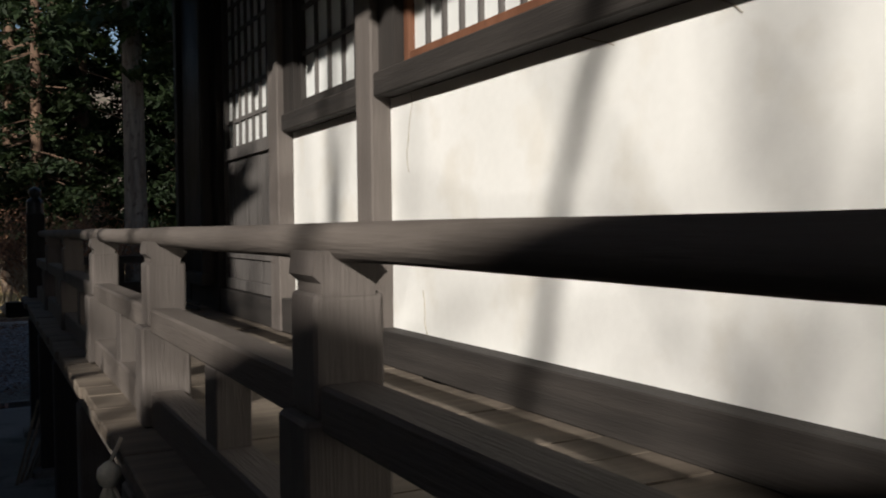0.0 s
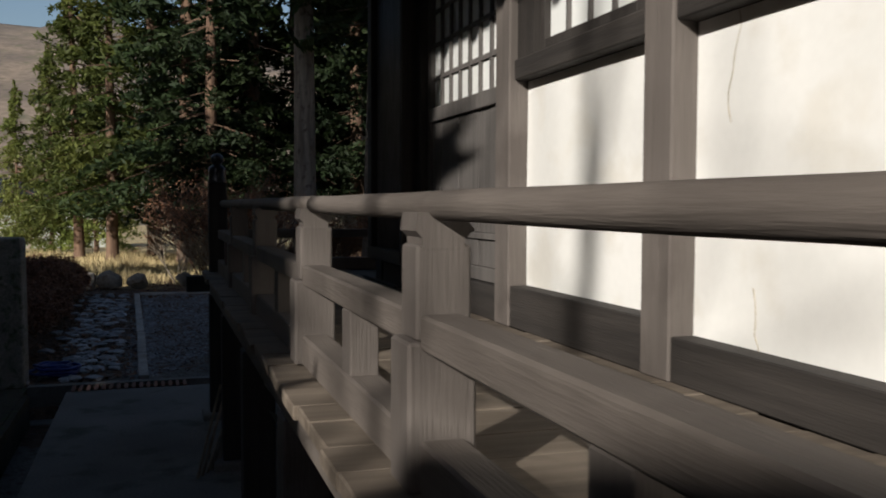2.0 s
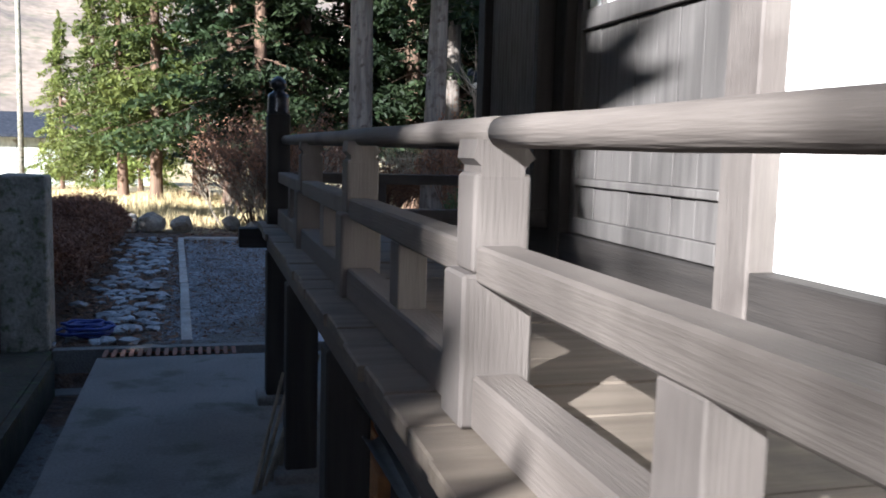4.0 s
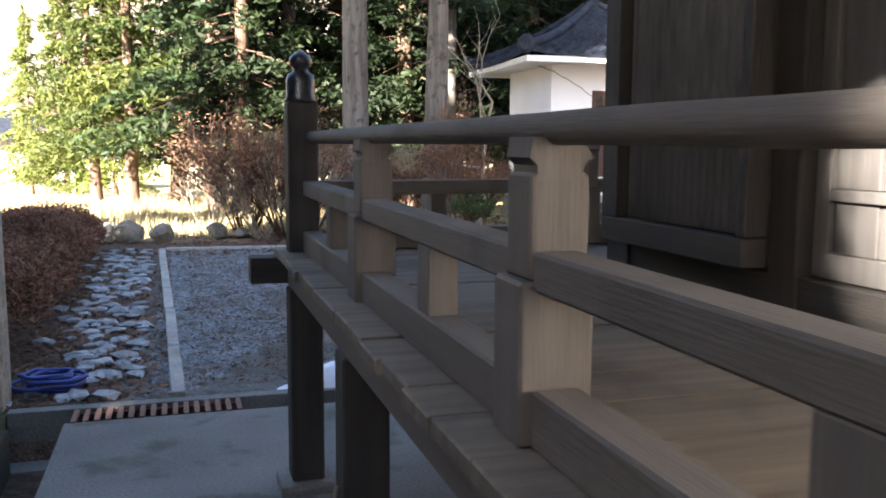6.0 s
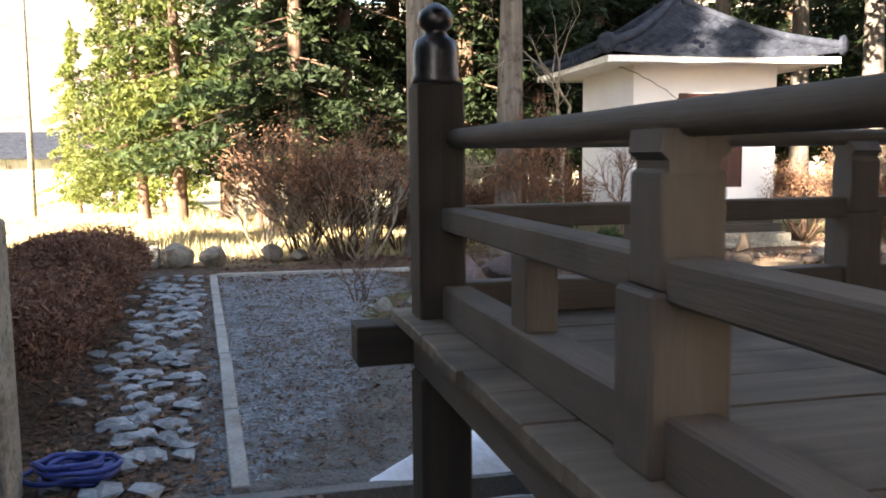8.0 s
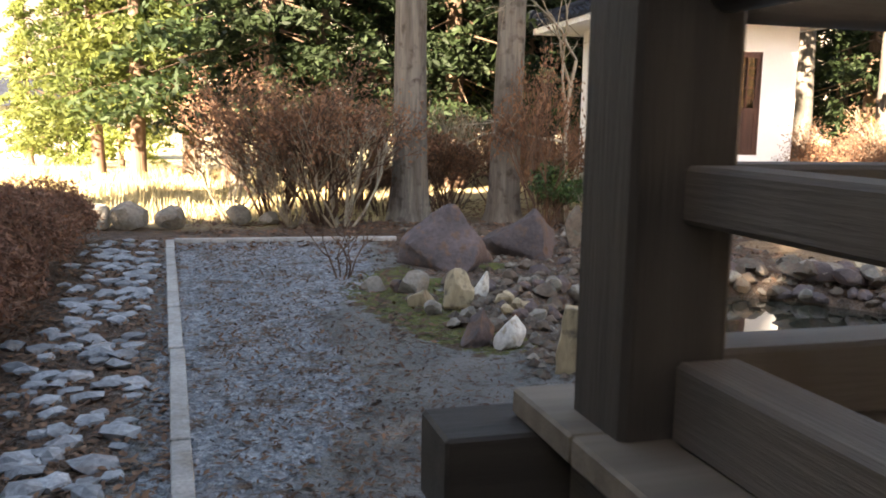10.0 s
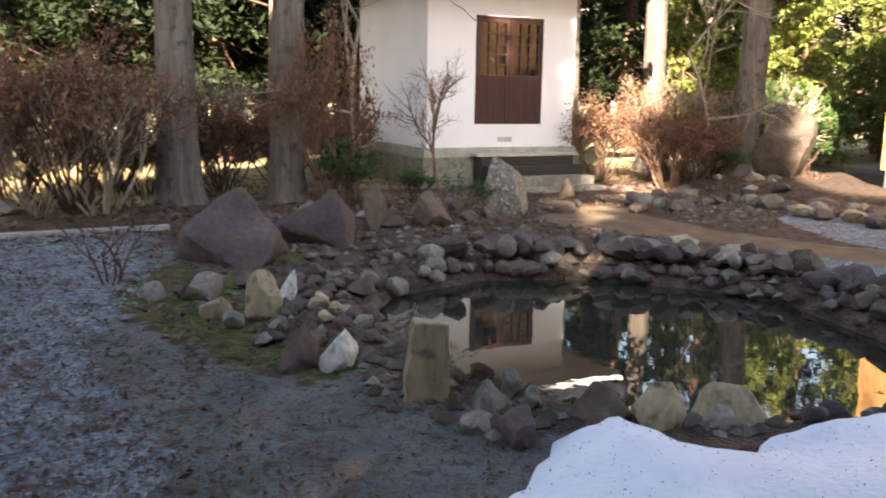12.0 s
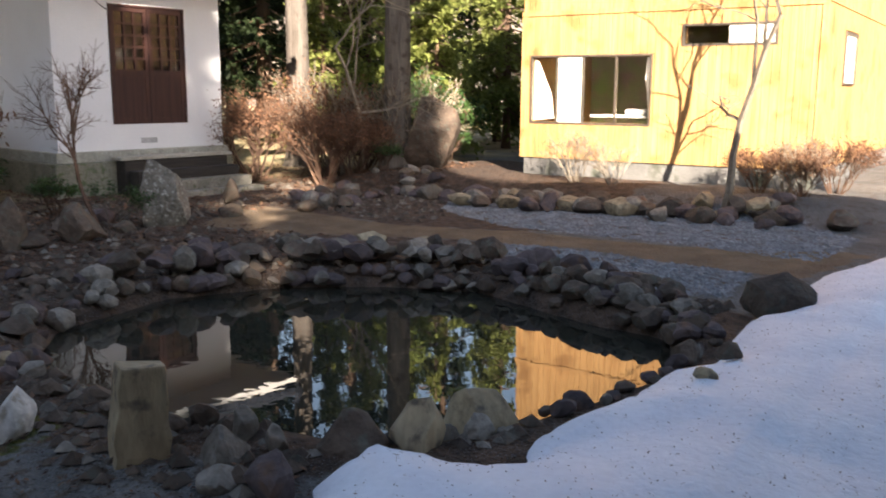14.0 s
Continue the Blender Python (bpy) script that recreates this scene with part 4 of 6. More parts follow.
for side, a, b in ((0, DX0 + 0.03, (DX0 + DX1) / 2 - 0.004), (1, (DX0 + DX1) / 2 + 0.004, DX1 - 0.03)):
    leaf = part("door_leaf", boxes((a, a + 0.05, -0.005, 0.03, DZ0, DZ1 - 0.03), (b - 0.05, b, -0.005, 0.03, DZ0, DZ1 - 0.03), (a + 0.05, b - 0.05, -0.005, 0.03, DZ1 - 0.09, DZ1 - 0.03),
                                   (a + 0.05, b - 0.05, -0.005, 0.03, DZ0, DZ0 + 0.08), (a + 0.05, b - 0.05, -0.005, 0.03, 1.67, 1.75), (a + 0.05, b - 0.05, 0.006, 0.024, DZ0 + 0.08, 1.67)), M_REDDOOR, hall, "red-brown door leaf with a glazed lattice")
    for k in range(1, 3):
        c = a + 0.05 + (b - a - 0.1) * k / 3
        part("lattice_bar", boxes((c - 0.014, c + 0.014, 0.0, 0.022, 1.75, DZ1 - 0.09)), M_REDDOOR, leaf)
    for k in range(1, 5):
        z = 1.75 + (DZ1 - 0.09 - 1.75) * k / 5
        part("lattice_bar", boxes((a + 0.05, b - 0.05, -0.001, 0.020, z - 0.014, z + 0.014)), M_REDDOOR, leaf)
    part("pane", boxes((a + 0.05, b - 0.05, 0.024, 0.028, 1.75, DZ1 - 0.09)), M_GLASS, leaf)
for a, b, c, d in ((DX0, DX0 + 0.029, DZ0, DZ1), (DX1 - 0.029, DX1, DZ0, DZ1), (DX0 + 0.03, DX1 - 0.03, DZ1 - 0.028, DZ1)):
    part("door_frame", boxes((a, b, -0.02, 0.06, c, d)), M_REDDOOR, hall)
part("vent", boxes((1.18, 1.42, -0.012, 0.004, 0.78, 0.85)), surf("vent_grey", (0.3, 0.3, 0.3), (0.4, 0.4, 0.4)), hall, "small grey wall vent")
for k in range(4):
    part("step", boxes((0.72 + 0.02 * k, 2.35, -0.32 - 0.27 * k, -0.105 - 0.27 * k if k else -0.105, gz - 0.35, 0.58 - 0.125 * k), bevel=0.01), M_DARKX if k < 2 else M_STONEPOST, hall, "worn dark step")
part("step_board", boxes((0.66, 2.42, -0.34, -0.105, 0.582, 0.625), bevel=0.006), surf("sill_board", (0.33, 0.31, 0.26), (0.42, 0.40, 0.34), 4), hall)

# pyramid roof with tiles in courses
EAVE, EZ, APEX = 0.70, 3.02, 4.3
half = HS / 2 + EAVE
mid = HS / 2
eave = part("eave_soffit", boxes((-EAVE + 0.02, HS + EAVE - 0.02, -EAVE + 0.02, HS + EAVE - 0.02, EZ + 0.031, EZ + 0.06)), M_PLASTERB, hall)
part("eave_board", boxes((-EAVE, HS + EAVE, -EAVE, -EAVE + 0.03, EZ + 0.0, EZ + 0.10), (-EAVE, HS + EAVE, HS + EAVE - 0.03, HS + EAVE, EZ, EZ + 0.10), (-EAVE, -EAVE + 0.03, -EAVE + 0.031, HS + EAVE - 0.031, EZ, EZ + 0.10), (HS + EAVE - 0.03, HS + EAVE, -EAVE + 0.031, HS + EAVE - 0.031, EZ, EZ + 0.10)), M_WHITEPAINT, hall, "pale eave board")


def tiled_slope(quarter):
    """One face of the pyramid: wavy tiles in overlapping courses, drawn towards the apex."""
    t = part("roof_slope", bmesh.new(), M_TILE, hall, "blue-grey tiled roof face")
    rise = APEX - EZ - 0.1
    courses, wv = 9, 0.22
    verts, faces = [], []
    for c in range(courses):
        s0, s1 = c / courses, (c + 1) / courses
        rows = ((s0, 0.055), (s1, 0.0))
        w0 = half * (1 - s0)
        n = max(int(2 * w0 / wv * 6), 4)
        base = len(verts)
        for s, lift in rows + ((s0, -0.02),):
            w = half * (1 - s)
            for i in range(n + 1):
                u = -w0 + 2 * w0 * i / n
                u = max(-w - 0.001, min(w + 0.001, u))
                wave = 0.034 * math.cos(2 * math.pi * u / wv)
                curve = -0.10 * math.sin(math.pi * s) + 0.10 * (abs(u) / half) ** 3 * (1 - s)
                verts.append((u, -half * (1 - s) - 0.02, EZ + 0.10 + rise * s + lift + (wave if lift >= 0 else 0) + curve))
        for i in range(n):
            a, b, e = base + i, base + n + 1 + i, base + 2 * (n + 1) + i
            faces.append((a, a + 1, b + 1, b))
            faces.append((e, e + 1, a + 1, a))
    rot = Matrix.Translation((mid, mid, 0)) @ Matrix.Rotation(math.pi / 2 * quarter, 4, 'Z')
    t.data = raw_mesh("roof_slope", [rot @ Vector(v) for v in verts], faces, M_TILE)


for q in range(4):
    tiled_slope(q)
for sx in (-1, 1):
    for sy in (-1, 1):
        bm = bmesh.new()
        pts = [Vector((mid + sx * (half + 0.02) * (1 - s), mid + sy * (half + 0.02) * (1 - s), EZ + 0.16 + (APEX - EZ - 0.1) * s - 0.10 * math.sin(math.pi * s) + 0.12 * (1 - s) ** 3)) for s in [k / 10 for k in range(11)]]
        part("ridge", round_rail(pts, "ridge", 0.075), M_TILE, hall, smooth=True)
        ob = part("ridge_end", lathe(bmesh.new(), [(0.02, -0.04), (0.15, -0.04), (0.165, 0.02), (0.10, 0.06), (0.01, 0.06)], 12), M_TILE, hall)
        ob.matrix_local = Matrix.Translation(pts[0]) @ Matrix.Rotation(math.atan2(sy, sx), 4, 'Z') @ Matrix.Rotation(math.pi / 2, 4, 'Y')
part("finial", lathe(bmesh.new(), [(0.16, APEX - 0.06), (0.17, APEX + 0.03), (0.10, APEX + 0.08), (0.13, APEX + 0.16), (0.10, APEX + 0.26), (0.02, APEX + 0.36)], 14, (mid, mid, 0)), M_TILE, hall, "dark tile finial")

# a thin cable that hangs from the eave across the plaster
cable = [HALL @ Vector((-0.30 + 0.075 * k, -0.10 - 0.012 * math.sin(k * 0.7), 2.99 - 0.52 * (k / 14) ** 1.4 + 0.012 * math.sin(k * 1.9))) for k in range(15)]
solid("hanging_cable", round_rail(cable, "cable", 0.007), M_WATERPIPE, "thin dark cable drooping across the hall's plaster", "cable", smooth=True)

# ---- the wooden house ----
HOUSE = Matrix.Translation((11.78, 16.17, 0.25)) @ Matrix.Rotation(radians(-88), 4, 'Z')   # local x runs along the front, y inwards
house = thing("wooden_house", "sunlit orange cedar-clad house with a wide window", "house", HOUSE)
HL, HD, HH = 4.29, 7.5, 4.6
WY0, WY1, WZ0, WZ1 = 0.16, 2.01, 0.785, 1.735
SY0, SY1, SZ0, SZ1 = 2.48, 3.68, 1.885, 2.12
part("front_wall", boxes((0.012, WY0, 0.012, 0.14, 0.24, HH), (WY1, HL - 0.012, 0.012, 0.14, 0.24, SZ0), (WY1, SY0, 0.012, 0.14, SZ0, SZ1), (SY1, HL - 0.012, 0.012, 0.14, SZ0, SZ1), (WY1, HL - 0.012, 0.012, 0.14, SZ1, HH),
                         (WY0, WY1, 0.012, 0.14, 0.24, WZ0), (WY0, WY1, 0.012, 0.14, WZ1, HH)), M_SIDING, house)
part("left_wall", boxes((0.012, 0.14, 0.141, HD, 0.24, HH)), M_SIDING, house)
part("right_wall", boxes((HL - 0.14, HL - 0.012, 0.141, 1.4, 0.24, HH), (HL - 0.14, HL - 0.012, 1.4, 2.3, 0.24, 1.38), (HL - 0.14, HL - 0.012, 1.4, 2.3, 2.05, HH), (HL - 0.14, HL - 0.012, 2.3, HD, 0.24, HH)), M_SIDING, house)
part("back_wall", boxes((0.141, HL - 0.141, HD - 0.14, HD, 0.24, HH)), M_SIDING, house)
part("footing", boxes((0.03, HL - 0.03, 0.03, HD - 0.03, -0.2, 0.238)), M_CONC, house, "pale concrete footing")
random.seed(21)
x = 0.0
while x < HL - 0.01:
    w = min(random.uniform(0.085, 0.12), HL - x)
    segs = [(0.24, 2.35), (2.39, HH)]
    cut = None
    if x + w > WY0 - 0.04 and x < WY1 + 0.04:
        cut = (WZ0 - 0.03, WZ1 + 0.03)
    if x + w > SY0 - 0.04 and x < SY1 + 0.04:
        cut = (SZ0 - 0.03, SZ1 + 0.03)
    rows = []
    for a, b in segs:
        if cut and a < cut[0] and b > cut[1]:
            rows += [(a, cut[0]), (cut[1], b)]
        else:
            rows.append((a, b))
    for a, b in rows:
        part("siding_board", boxes((x + 0.002, x + w - 0.003, random.uniform(-0.004, 0.0), 0.0115, a, b)), M_SIDING, house)
    x += w
y = 0.0
while y < 7.3:
    w = random.uniform(0.085, 0.12)
    rows = [(0.24, 2.35), (2.39, HH)]
    if y + w > 1.36 and y < 2.34:
        rows = [(0.24, 1.33), (2.10, 2.35), (2.39, HH)]
    for a, b in rows:
        part("siding_board", boxes((HL - 0.0115, HL + random.uniform(0.0, 0.004), y + 0.002, y + w - 0.003, a, b)), M_SIDING, house)
    y += w
part("trim_band", boxes((-0.02, HL + 0.02, -0.022, -0.005, 2.335, 2.405)), M_SIDING, house)
for a in (-0.018, HL - 0.06):
    part("corner_board", boxes((a, a + 0.075, -0.02, -0.0055, 0.24, 2.33)), M_SIDING, house)
win = part("window", boxes((WY0 - 0.03, WY1 + 0.03, -0.012, 0.05, WZ0 - 0.03, WZ0), (WY0 - 0.03, WY1 + 0.03, -0.012, 0.05, WZ1, WZ1 + 0.03), (WY0 - 0.03, WY0, -0.012, 0.05, WZ0, WZ1), (WY1, WY1 + 0.03, -0.012, 0.05, WZ0, WZ1)), M_ALU, house, "wide sliding window with dark metal frame")
for c in (0.57, 0.99, 1.50):
    part("mullion", boxes((c - 0.016, c + 0.016, 0.0, 0.035, WZ0, WZ1)), M_ALU, win)
for a, b in ((WY0, 0.554), (1.006, 1.484), (1.516, WY1)):
    ob = part("pane", boxes((a, b, 0.016, 0.020, WZ0, WZ1)), M_GLASS, win)
    ob.visible_shadow = False
part("blind", boxes((0.587, 0.973, 0.010, 0.018, WZ0, WZ1)), M_CURTAIN, win, "white closed screen")
bm = bmesh.new()
prism(bm, [(0.16, WZ1 - 0.02), (0.22, WZ1 - 0.05), (0.36, WZ1 - 0.35), (0.44, WZ0 + 0.42), (0.50, WZ0 + 0.05), (0.16, WZ0 + 0.02)], 0.09, 0.10)
part("curtain", bm, M_CURTAIN, win, "pale curtain tied back")
bm = bmesh.new()
prism(bm, [(2.00, WZ1 - 0.02), (1.93, WZ1 - 0.02), (1.91, WZ1 - 0.3), (1.95, WZ0 + 0.40), (1.97, WZ0 + 0.2), (2.00, WZ0 + 0.2)], 0.09, 0.10)
part("curtain", bm, M_CURTAIN, win, "pale curtain tied back")
part("table_top", boxes((1.05, 1.9, 0.18, 0.7, WZ0 + 0.08, WZ0 + 0.11)), M_WHITEPAINT, win)
part("basin", boxes((1.55, 1.86, 0.25, 0.5, WZ0 + 0.112, WZ0 + 0.20), bevel=0.03), M_WHITEPAINT, win)
part("room_wall", boxes((0.15, HL - 0.15, 2.2, 2.25, 0.13, HH - 0.1)), surf("room_wall_brown", (0.16, 0.24, 0.08), (0.22, 0.17, 0.12)), house)
part("room_floor", boxes((0.15, HL - 0.15, 0.15, 2.19, 0.3, 0.35)), M_FIREWOOD, house)
slot = part("slot_window", boxes((SY0 - 0.03, SY1 + 0.03, -0.012, 0.05, SZ0 - 0.03, SZ0), (SY0 - 0.03, SY1 + 0.03, -0.012, 0.05, SZ1, SZ1 + 0.03), (SY0 - 0.03, SY0, -0.012, 0.05, SZ0, SZ1), (SY1, SY1 + 0.03, -0.012, 0.05, SZ0, SZ1)), M_ALU, house, "long narrow window high in the wall")
part("pane", boxes((SY0, 3.07, 0.016, 0.02, SZ0, SZ1)), M_GLASS, slot)
part("screen", boxes((3.08, SY1, 0.006, 0.02, SZ0, SZ1)), M_CURTAIN, slot, "pale closed screen")
sw = part("side_window", boxes((HL - 0.02, HL + 0.02, 1.37, 1.4, 1.35, 2.08), (HL - 0.02, HL + 0.02, 2.3, 2.33, 1.35, 2.08), (HL - 0.02, HL + 0.02, 1.4, 2.3, 1.35, 1.38), (HL - 0.02, HL + 0.02, 1.4, 2.3, 2.05, 2.08)), M_ALU, house)
part("screen", boxes((HL - 0.03, HL - 0.01, 1.4, 2.3, 1.38, 2.05)), M_CURTAIN, sw)
bm = bmesh.new()
prism(bm, [(-0.5, HH + 0.0), (HD / 2, HH + 1.3), (HD + 0.5, HH), (HD + 0.5, HH + 0.14), (HD / 2, HH + 1.45), (-0.5, HH + 0.14)], -0.5, HL + 0.5, "x")
part("roof", bm, surf("dark_metal_roof", (0.06, 0.05, 0.045), (0.09, 0.075, 0.07), 3, 0.5), house, "dark pitched roof")
for xx in (0.02, HL - 0.1):
    bm = bmesh.new()
    prism(bm, [(0.0, HH), (HD, HH), (HD / 2, HH + 1.29)], xx, xx + 0.08, "x")
    part("gable", bm, M_SIDING, house)

# ---- pond ----
def pond_surface():
    n = len(POND)
    cx, cy = sum(p[0] for p in POND) / n, sum(p[1] for p in POND) / n
    bm = bmesh.new()
    vs = [bm.verts.new((cx + (x - cx) * 1.12, cy + (y - cy) * 1.12, WATER_Z)) for x, y in POND]
    f = bm.faces.new(vs)
    if f.normal.z < 0:
        f.normal_flip()
    bmesh.ops.recalc_face_normals(bm, faces=bm.faces)
    return bm


bm = pond_surface()
for f in bm.faces:
    f.normal_update()
    if f.normal.z < 0:
        f.normal_flip()
solid("water", bm, M_WATER, "still dark pond water mirroring trees and house", "water", kind="structure")


def snow_gap(x, y):
    return -line_gap(x, y, SNOW) + 0.05 * noise.noise((x * 3.1, y * 3.1, 4)) + 0.025 * noise.noise((x * 9, y * 9, 1))


def snow_z(x, y):
    d = snow_gap(x, y)
    h = 0.20 * (1 - math.exp(-max(d, 0) / 0.22)) + 0.05 * noise.noise((x * 1.6, y * 1.6, 2)) * min(max(d, 0) * 3, 1) + 0.016 * noise.noise((x * 5, y * 5, 9))
    return ground_z(x, y) + (max(h, 0.0) + 0.012 if d > 0 else -0.06)


def snow_mesh():
    verts, faces, at = [], [], {}
    step = 0.06
    x0, y0 = 0.0, 8.7
    nx, ny = int(11.8 / step), int(2.9 / step)
    for j in range(ny + 1):
        for i in range(nx + 1):
            x, y = x0 + i * step, y0 + j * step
            if snow_gap(x, y) > -step * 1.1:
                at[i, j] = len(verts)
                verts.append((x, y, snow_z(x, y)))
    for j in range(ny):
        for i in range(nx):
            k = [(i, j), (i + 1, j), (i + 1, j + 1), (i, j + 1)]
            if all(q in at for q in k):
                faces.append(tuple(at[q] for q in k))
    return raw_mesh("snow_patch", verts, faces, M_SNOW, True)


solid("snow_patch", snow_mesh(), None, "bank of old white snow speckled with debris", "snow", kind="stuff")


# ---- stones ----
def rock_mesh(name, seed, material, cuts=9, rough=0.12, sub=3, taper=0.0):
    cuts += 5
    rnd = random.Random(seed)
    bm = bmesh.new()
    bmesh.ops.create_icosphere(bm, subdivisions=sub, radius=1.0)
    planes = []
    for k in range(cuts):
        v = Vector((rnd.gauss(0, 1), rnd.gauss(0, 1), rnd.gauss(0, 0.9))).normalized()
        planes.append((v, rnd.uniform(0.48, 0.82)))
    for v in bm.verts:
        for nrm, o in planes:
            e = v.co.dot(nrm) - o
            if e > 0:
                v.co -= nrm * e * 0.92
        k = 1 - taper * (v.co.z + 0.3)
        v.co.x *= k
        v.co.y *= k
        v.co *= 1 + rough * noise.noise(v.co * 1.9 + Vector((seed * 7.3, 0, 0))) + rough * 0.35 * noise.noise(v.co * 6 + Vector((0, seed * 3.1, 0)))
    me = mesh_of(name, bm, material, True)
    me.set_sharp_from_angle(angle=radians(24))
    return me


FAR = {}


def put_rock(mesh, x, y, sx, sy, sz, turn, label, name="stone", group="", sink=0.25, z=None, tilt=0, raw=False):
    x, y = (x, y) if raw else spot(x, y)
    g = ground_z(x, y) if z is None else z
    m = pose(x, y, g + sz * (1 - 2 * sink), tilt, 0, turn) @ Matrix.Diagonal((sx, sy, sz, 1))
    if name == "border":
        FAR.setdefault(mesh.materials[0].name, []).append((mesh, m))
        return None
    ob = new(name, mesh)
    ob.matrix_world = m
    return tagged(ob, label, "rock", group)


SMALL = {}
for kind, mat in (("brown", M_ROCK_BROWN), ("purple", M_ROCK_PURPLE), ("pale", M_ROCK_PALE), ("tan", M_ROCK_TAN)):
    SMALL[kind] = [rock_mesh("stone", 31 + k * 5 + len(kind) * 3, mat, 8, 0.12, 2) for k in range(4)]
M_WORDS = {"brown": "brown rounded stone", "purple": "dark purplish angular stone", "pale": "pale grey stone", "tan": "tan flat-sided stone"}
# the large ones: seed, material, cuts, place, width, height, turn, label
def sized(seed, mat, x, y, w, h, turn, label, name="stone", z=None, deep=None, tilt=0, cuts=8, rough=0.1, sub=3, taper=0.25):
    x, y = spot(x, y)
    w, h = w * 1.05, h * 1.05
    me = rock_mesh(name, seed, mat, cuts, rough, sub, taper)
    co = np.empty(len(me.vertices) * 3)
    me.vertices.foreach_get("co", co)
    co = co.reshape(-1, 3)
    lo, hi = co.min(0), co.max(0)
    sx, sy, sz = w / (hi[0] - lo[0]), (deep or w * 0.8) / (hi[1] - lo[1]), h * 1.3 / (hi[2] - lo[2])
    ob = new(name, me)
    g = ground_z(x, y) if z is None else z
    ob.matrix_world = pose(x, y, g + h - hi[2] * sz, tilt, 0, turn) @ Matrix.Diagonal((sx, sy, sz, 1))
    return tagged(ob, label, "rock")


sized(3, M_ROCK_PURPLE, 2.02, 15.55, 0.92, 0.60, -25, "large dark purple-brown pointed boulder by the path", "boulder", cuts=10, sub=4, taper=0.6)
sized(4, M_ROCK_PURPLE, 2.95, 15.95, 0.78, 0.50, -60, "large reddish-purple boulder with moss at its foot", "boulder", sub=4, taper=0.5)
sized(8, M_ROCK_SPOT, 5.45, 16.40, 0.56, 0.70, 10, "big lichen-speckled upright rock near the steps", "boulder", rough=0.22, sub=4)
sized(12, M_ROCK_BROWN, 4.40, 16.30, 0.46, 0.37, 30, "brown rounded boulder among low stones", "boulder", sub=4)
sized(15, M_ROCK_BROWN, 3.78, 16.35, 0.30, 0.47, 0, "upright brown stone behind the boulders", "boulder")
sized(16, M_ROCK_BROWN, 6.35, 16.35, 0.30, 0.16, 0, "round brown base stone near the steps", "boulder")
sized(17, M_ROCK_BROWN, 6.36, 16.35, 0.22, 0.22, 40, "rounded grey-brown stone set on another", "boulder", z=0.21)
sized(21, M_ROCK_BROWN, 11.1, 16.75, 1.15, 1.15, 35, "tall brown boulder beside the house", "boulder", sub=4)
slab_me = box(bmesh.new(), -0.115, 0.115, -0.09, 0.09, 0, 0.44, 0.014, 2)
bmesh.ops.subdivide_edges(slab_me, edges=[e for e in slab_me.edges if abs(e.verts[0].co.z - e.verts[1].co.z) > 0.2], cuts=5, use_grid_fill=True)
for v in slab_me.verts:
    v.co.x *= 1 - 0.24 * v.co.z / 0.44
    v.co += 0.016 * Vector((noise.noise(v.co * 9), noise.noise(v.co * 9 + Vector((3, 0, 0))), 1.6 * noise.noise(v.co * 7 + Vector((0, 3, 0)))))
solid("standing_stone", slab_me, M_ROCK_TAN, "tan square-cut upright stone at the water's edge", "rock", at=pose(1.87, 12.14, -0.03, 0, 3, -28))
sized(41, M_ROCK_WHITE, 1.58, 12.44, 0.20, 0.20, 10, "white pointed stone on the pond bank")
sized(42, M_ROCK_PURPLE, 1.42, 12.60, 0.23, 0.24, 50, "dark grey pointed stone on the bank")
sized(43, M_ROCK_TAN, 1.57, 13.60, 0.24, 0.30, -30, "reddish-tan block of stone on the bank")
sized(44, M_ROCK_WHITE, 1.83, 13.84, 0.14, 0.22, 60, "white angular stone leaning on a block", tilt=15)
sized(45, M_ROCK_PALE, 1.40, 14.30, 0.28, 0.19, 5, "pale speckled round stone in the moss")
sized(59, M_ROCK_PALE, 1.12, 14.5, 0.21, 0.12, 15, "low pale stone in the moss")
sized(60, M_ROCK_TAN, 1.36, 13.85, 0.22, 0.13, 15, "warm tan rounded stone on the bank")
sized(46, M_ROCK_PALE, 1.90, 11.55, 0.23, 0.14, 25, "pale grey flat-topped stone on the shore", z=0.03)
sized(61, M_ROCK_PALE, 2.05, 11.60, 0.13, 0.13, 70, "pale grey stone behind a flat one")
sized(47, M_ROCK_PALE, 1.74, 11.42, 0.16, 0.08, -15, "pale grey flat slab on the shore")
sized(48, M_ROCK_PURPLE, 1.80, 11.22, 0.19, 0.16, 60, "dark purple block on the shore")
sized(49, M_ROCK_BROWN, 2.22, 11.92, 0.24, 0.09, 20, "brown stone half in the water", z=-0.07)
sized(50, M_ROCK_PALE, 2.03, 11.40, 0.09, 0.11, 80, "pale leaning stone on the shore")
sized(51, M_ROCK_TAN, 2.42, 10.98, 0.25, 0.20, -30, "square mossy tan block on the near bank", "boulder")
sized(52, M_ROCK_BROWN, 2.22, 11.18, 0.31, 0.16, -35, "low mossy brown stone on the near bank", "boulder")
sized(53, M_ROCK_TAN, 2.82, 10.92, 0.38, 0.22, -40, "large pale brown boulder on the near bank", "boulder", sub=4)
sized(54, M_ROCK_PALE, 2.64, 10.86, 0.17, 0.10, -10, "pale grey stone beside the boulder")
sized(62, M_ROCK_PALE, 2.62, 10.98, 0.11, 0.08, 50, "small pale stone beside the boulder")
sized(55, M_ROCK_BROWN, 5.25, 10.18, 0.40, 0.22, -50, "dark triangular rock in the snow", "boulder", z=0.10)
sized(56, M_ROCK_BROWN, 4.05, 10.42, 0.17, 0.12, 60, "brown rock at the snow's edge", z=0.04)
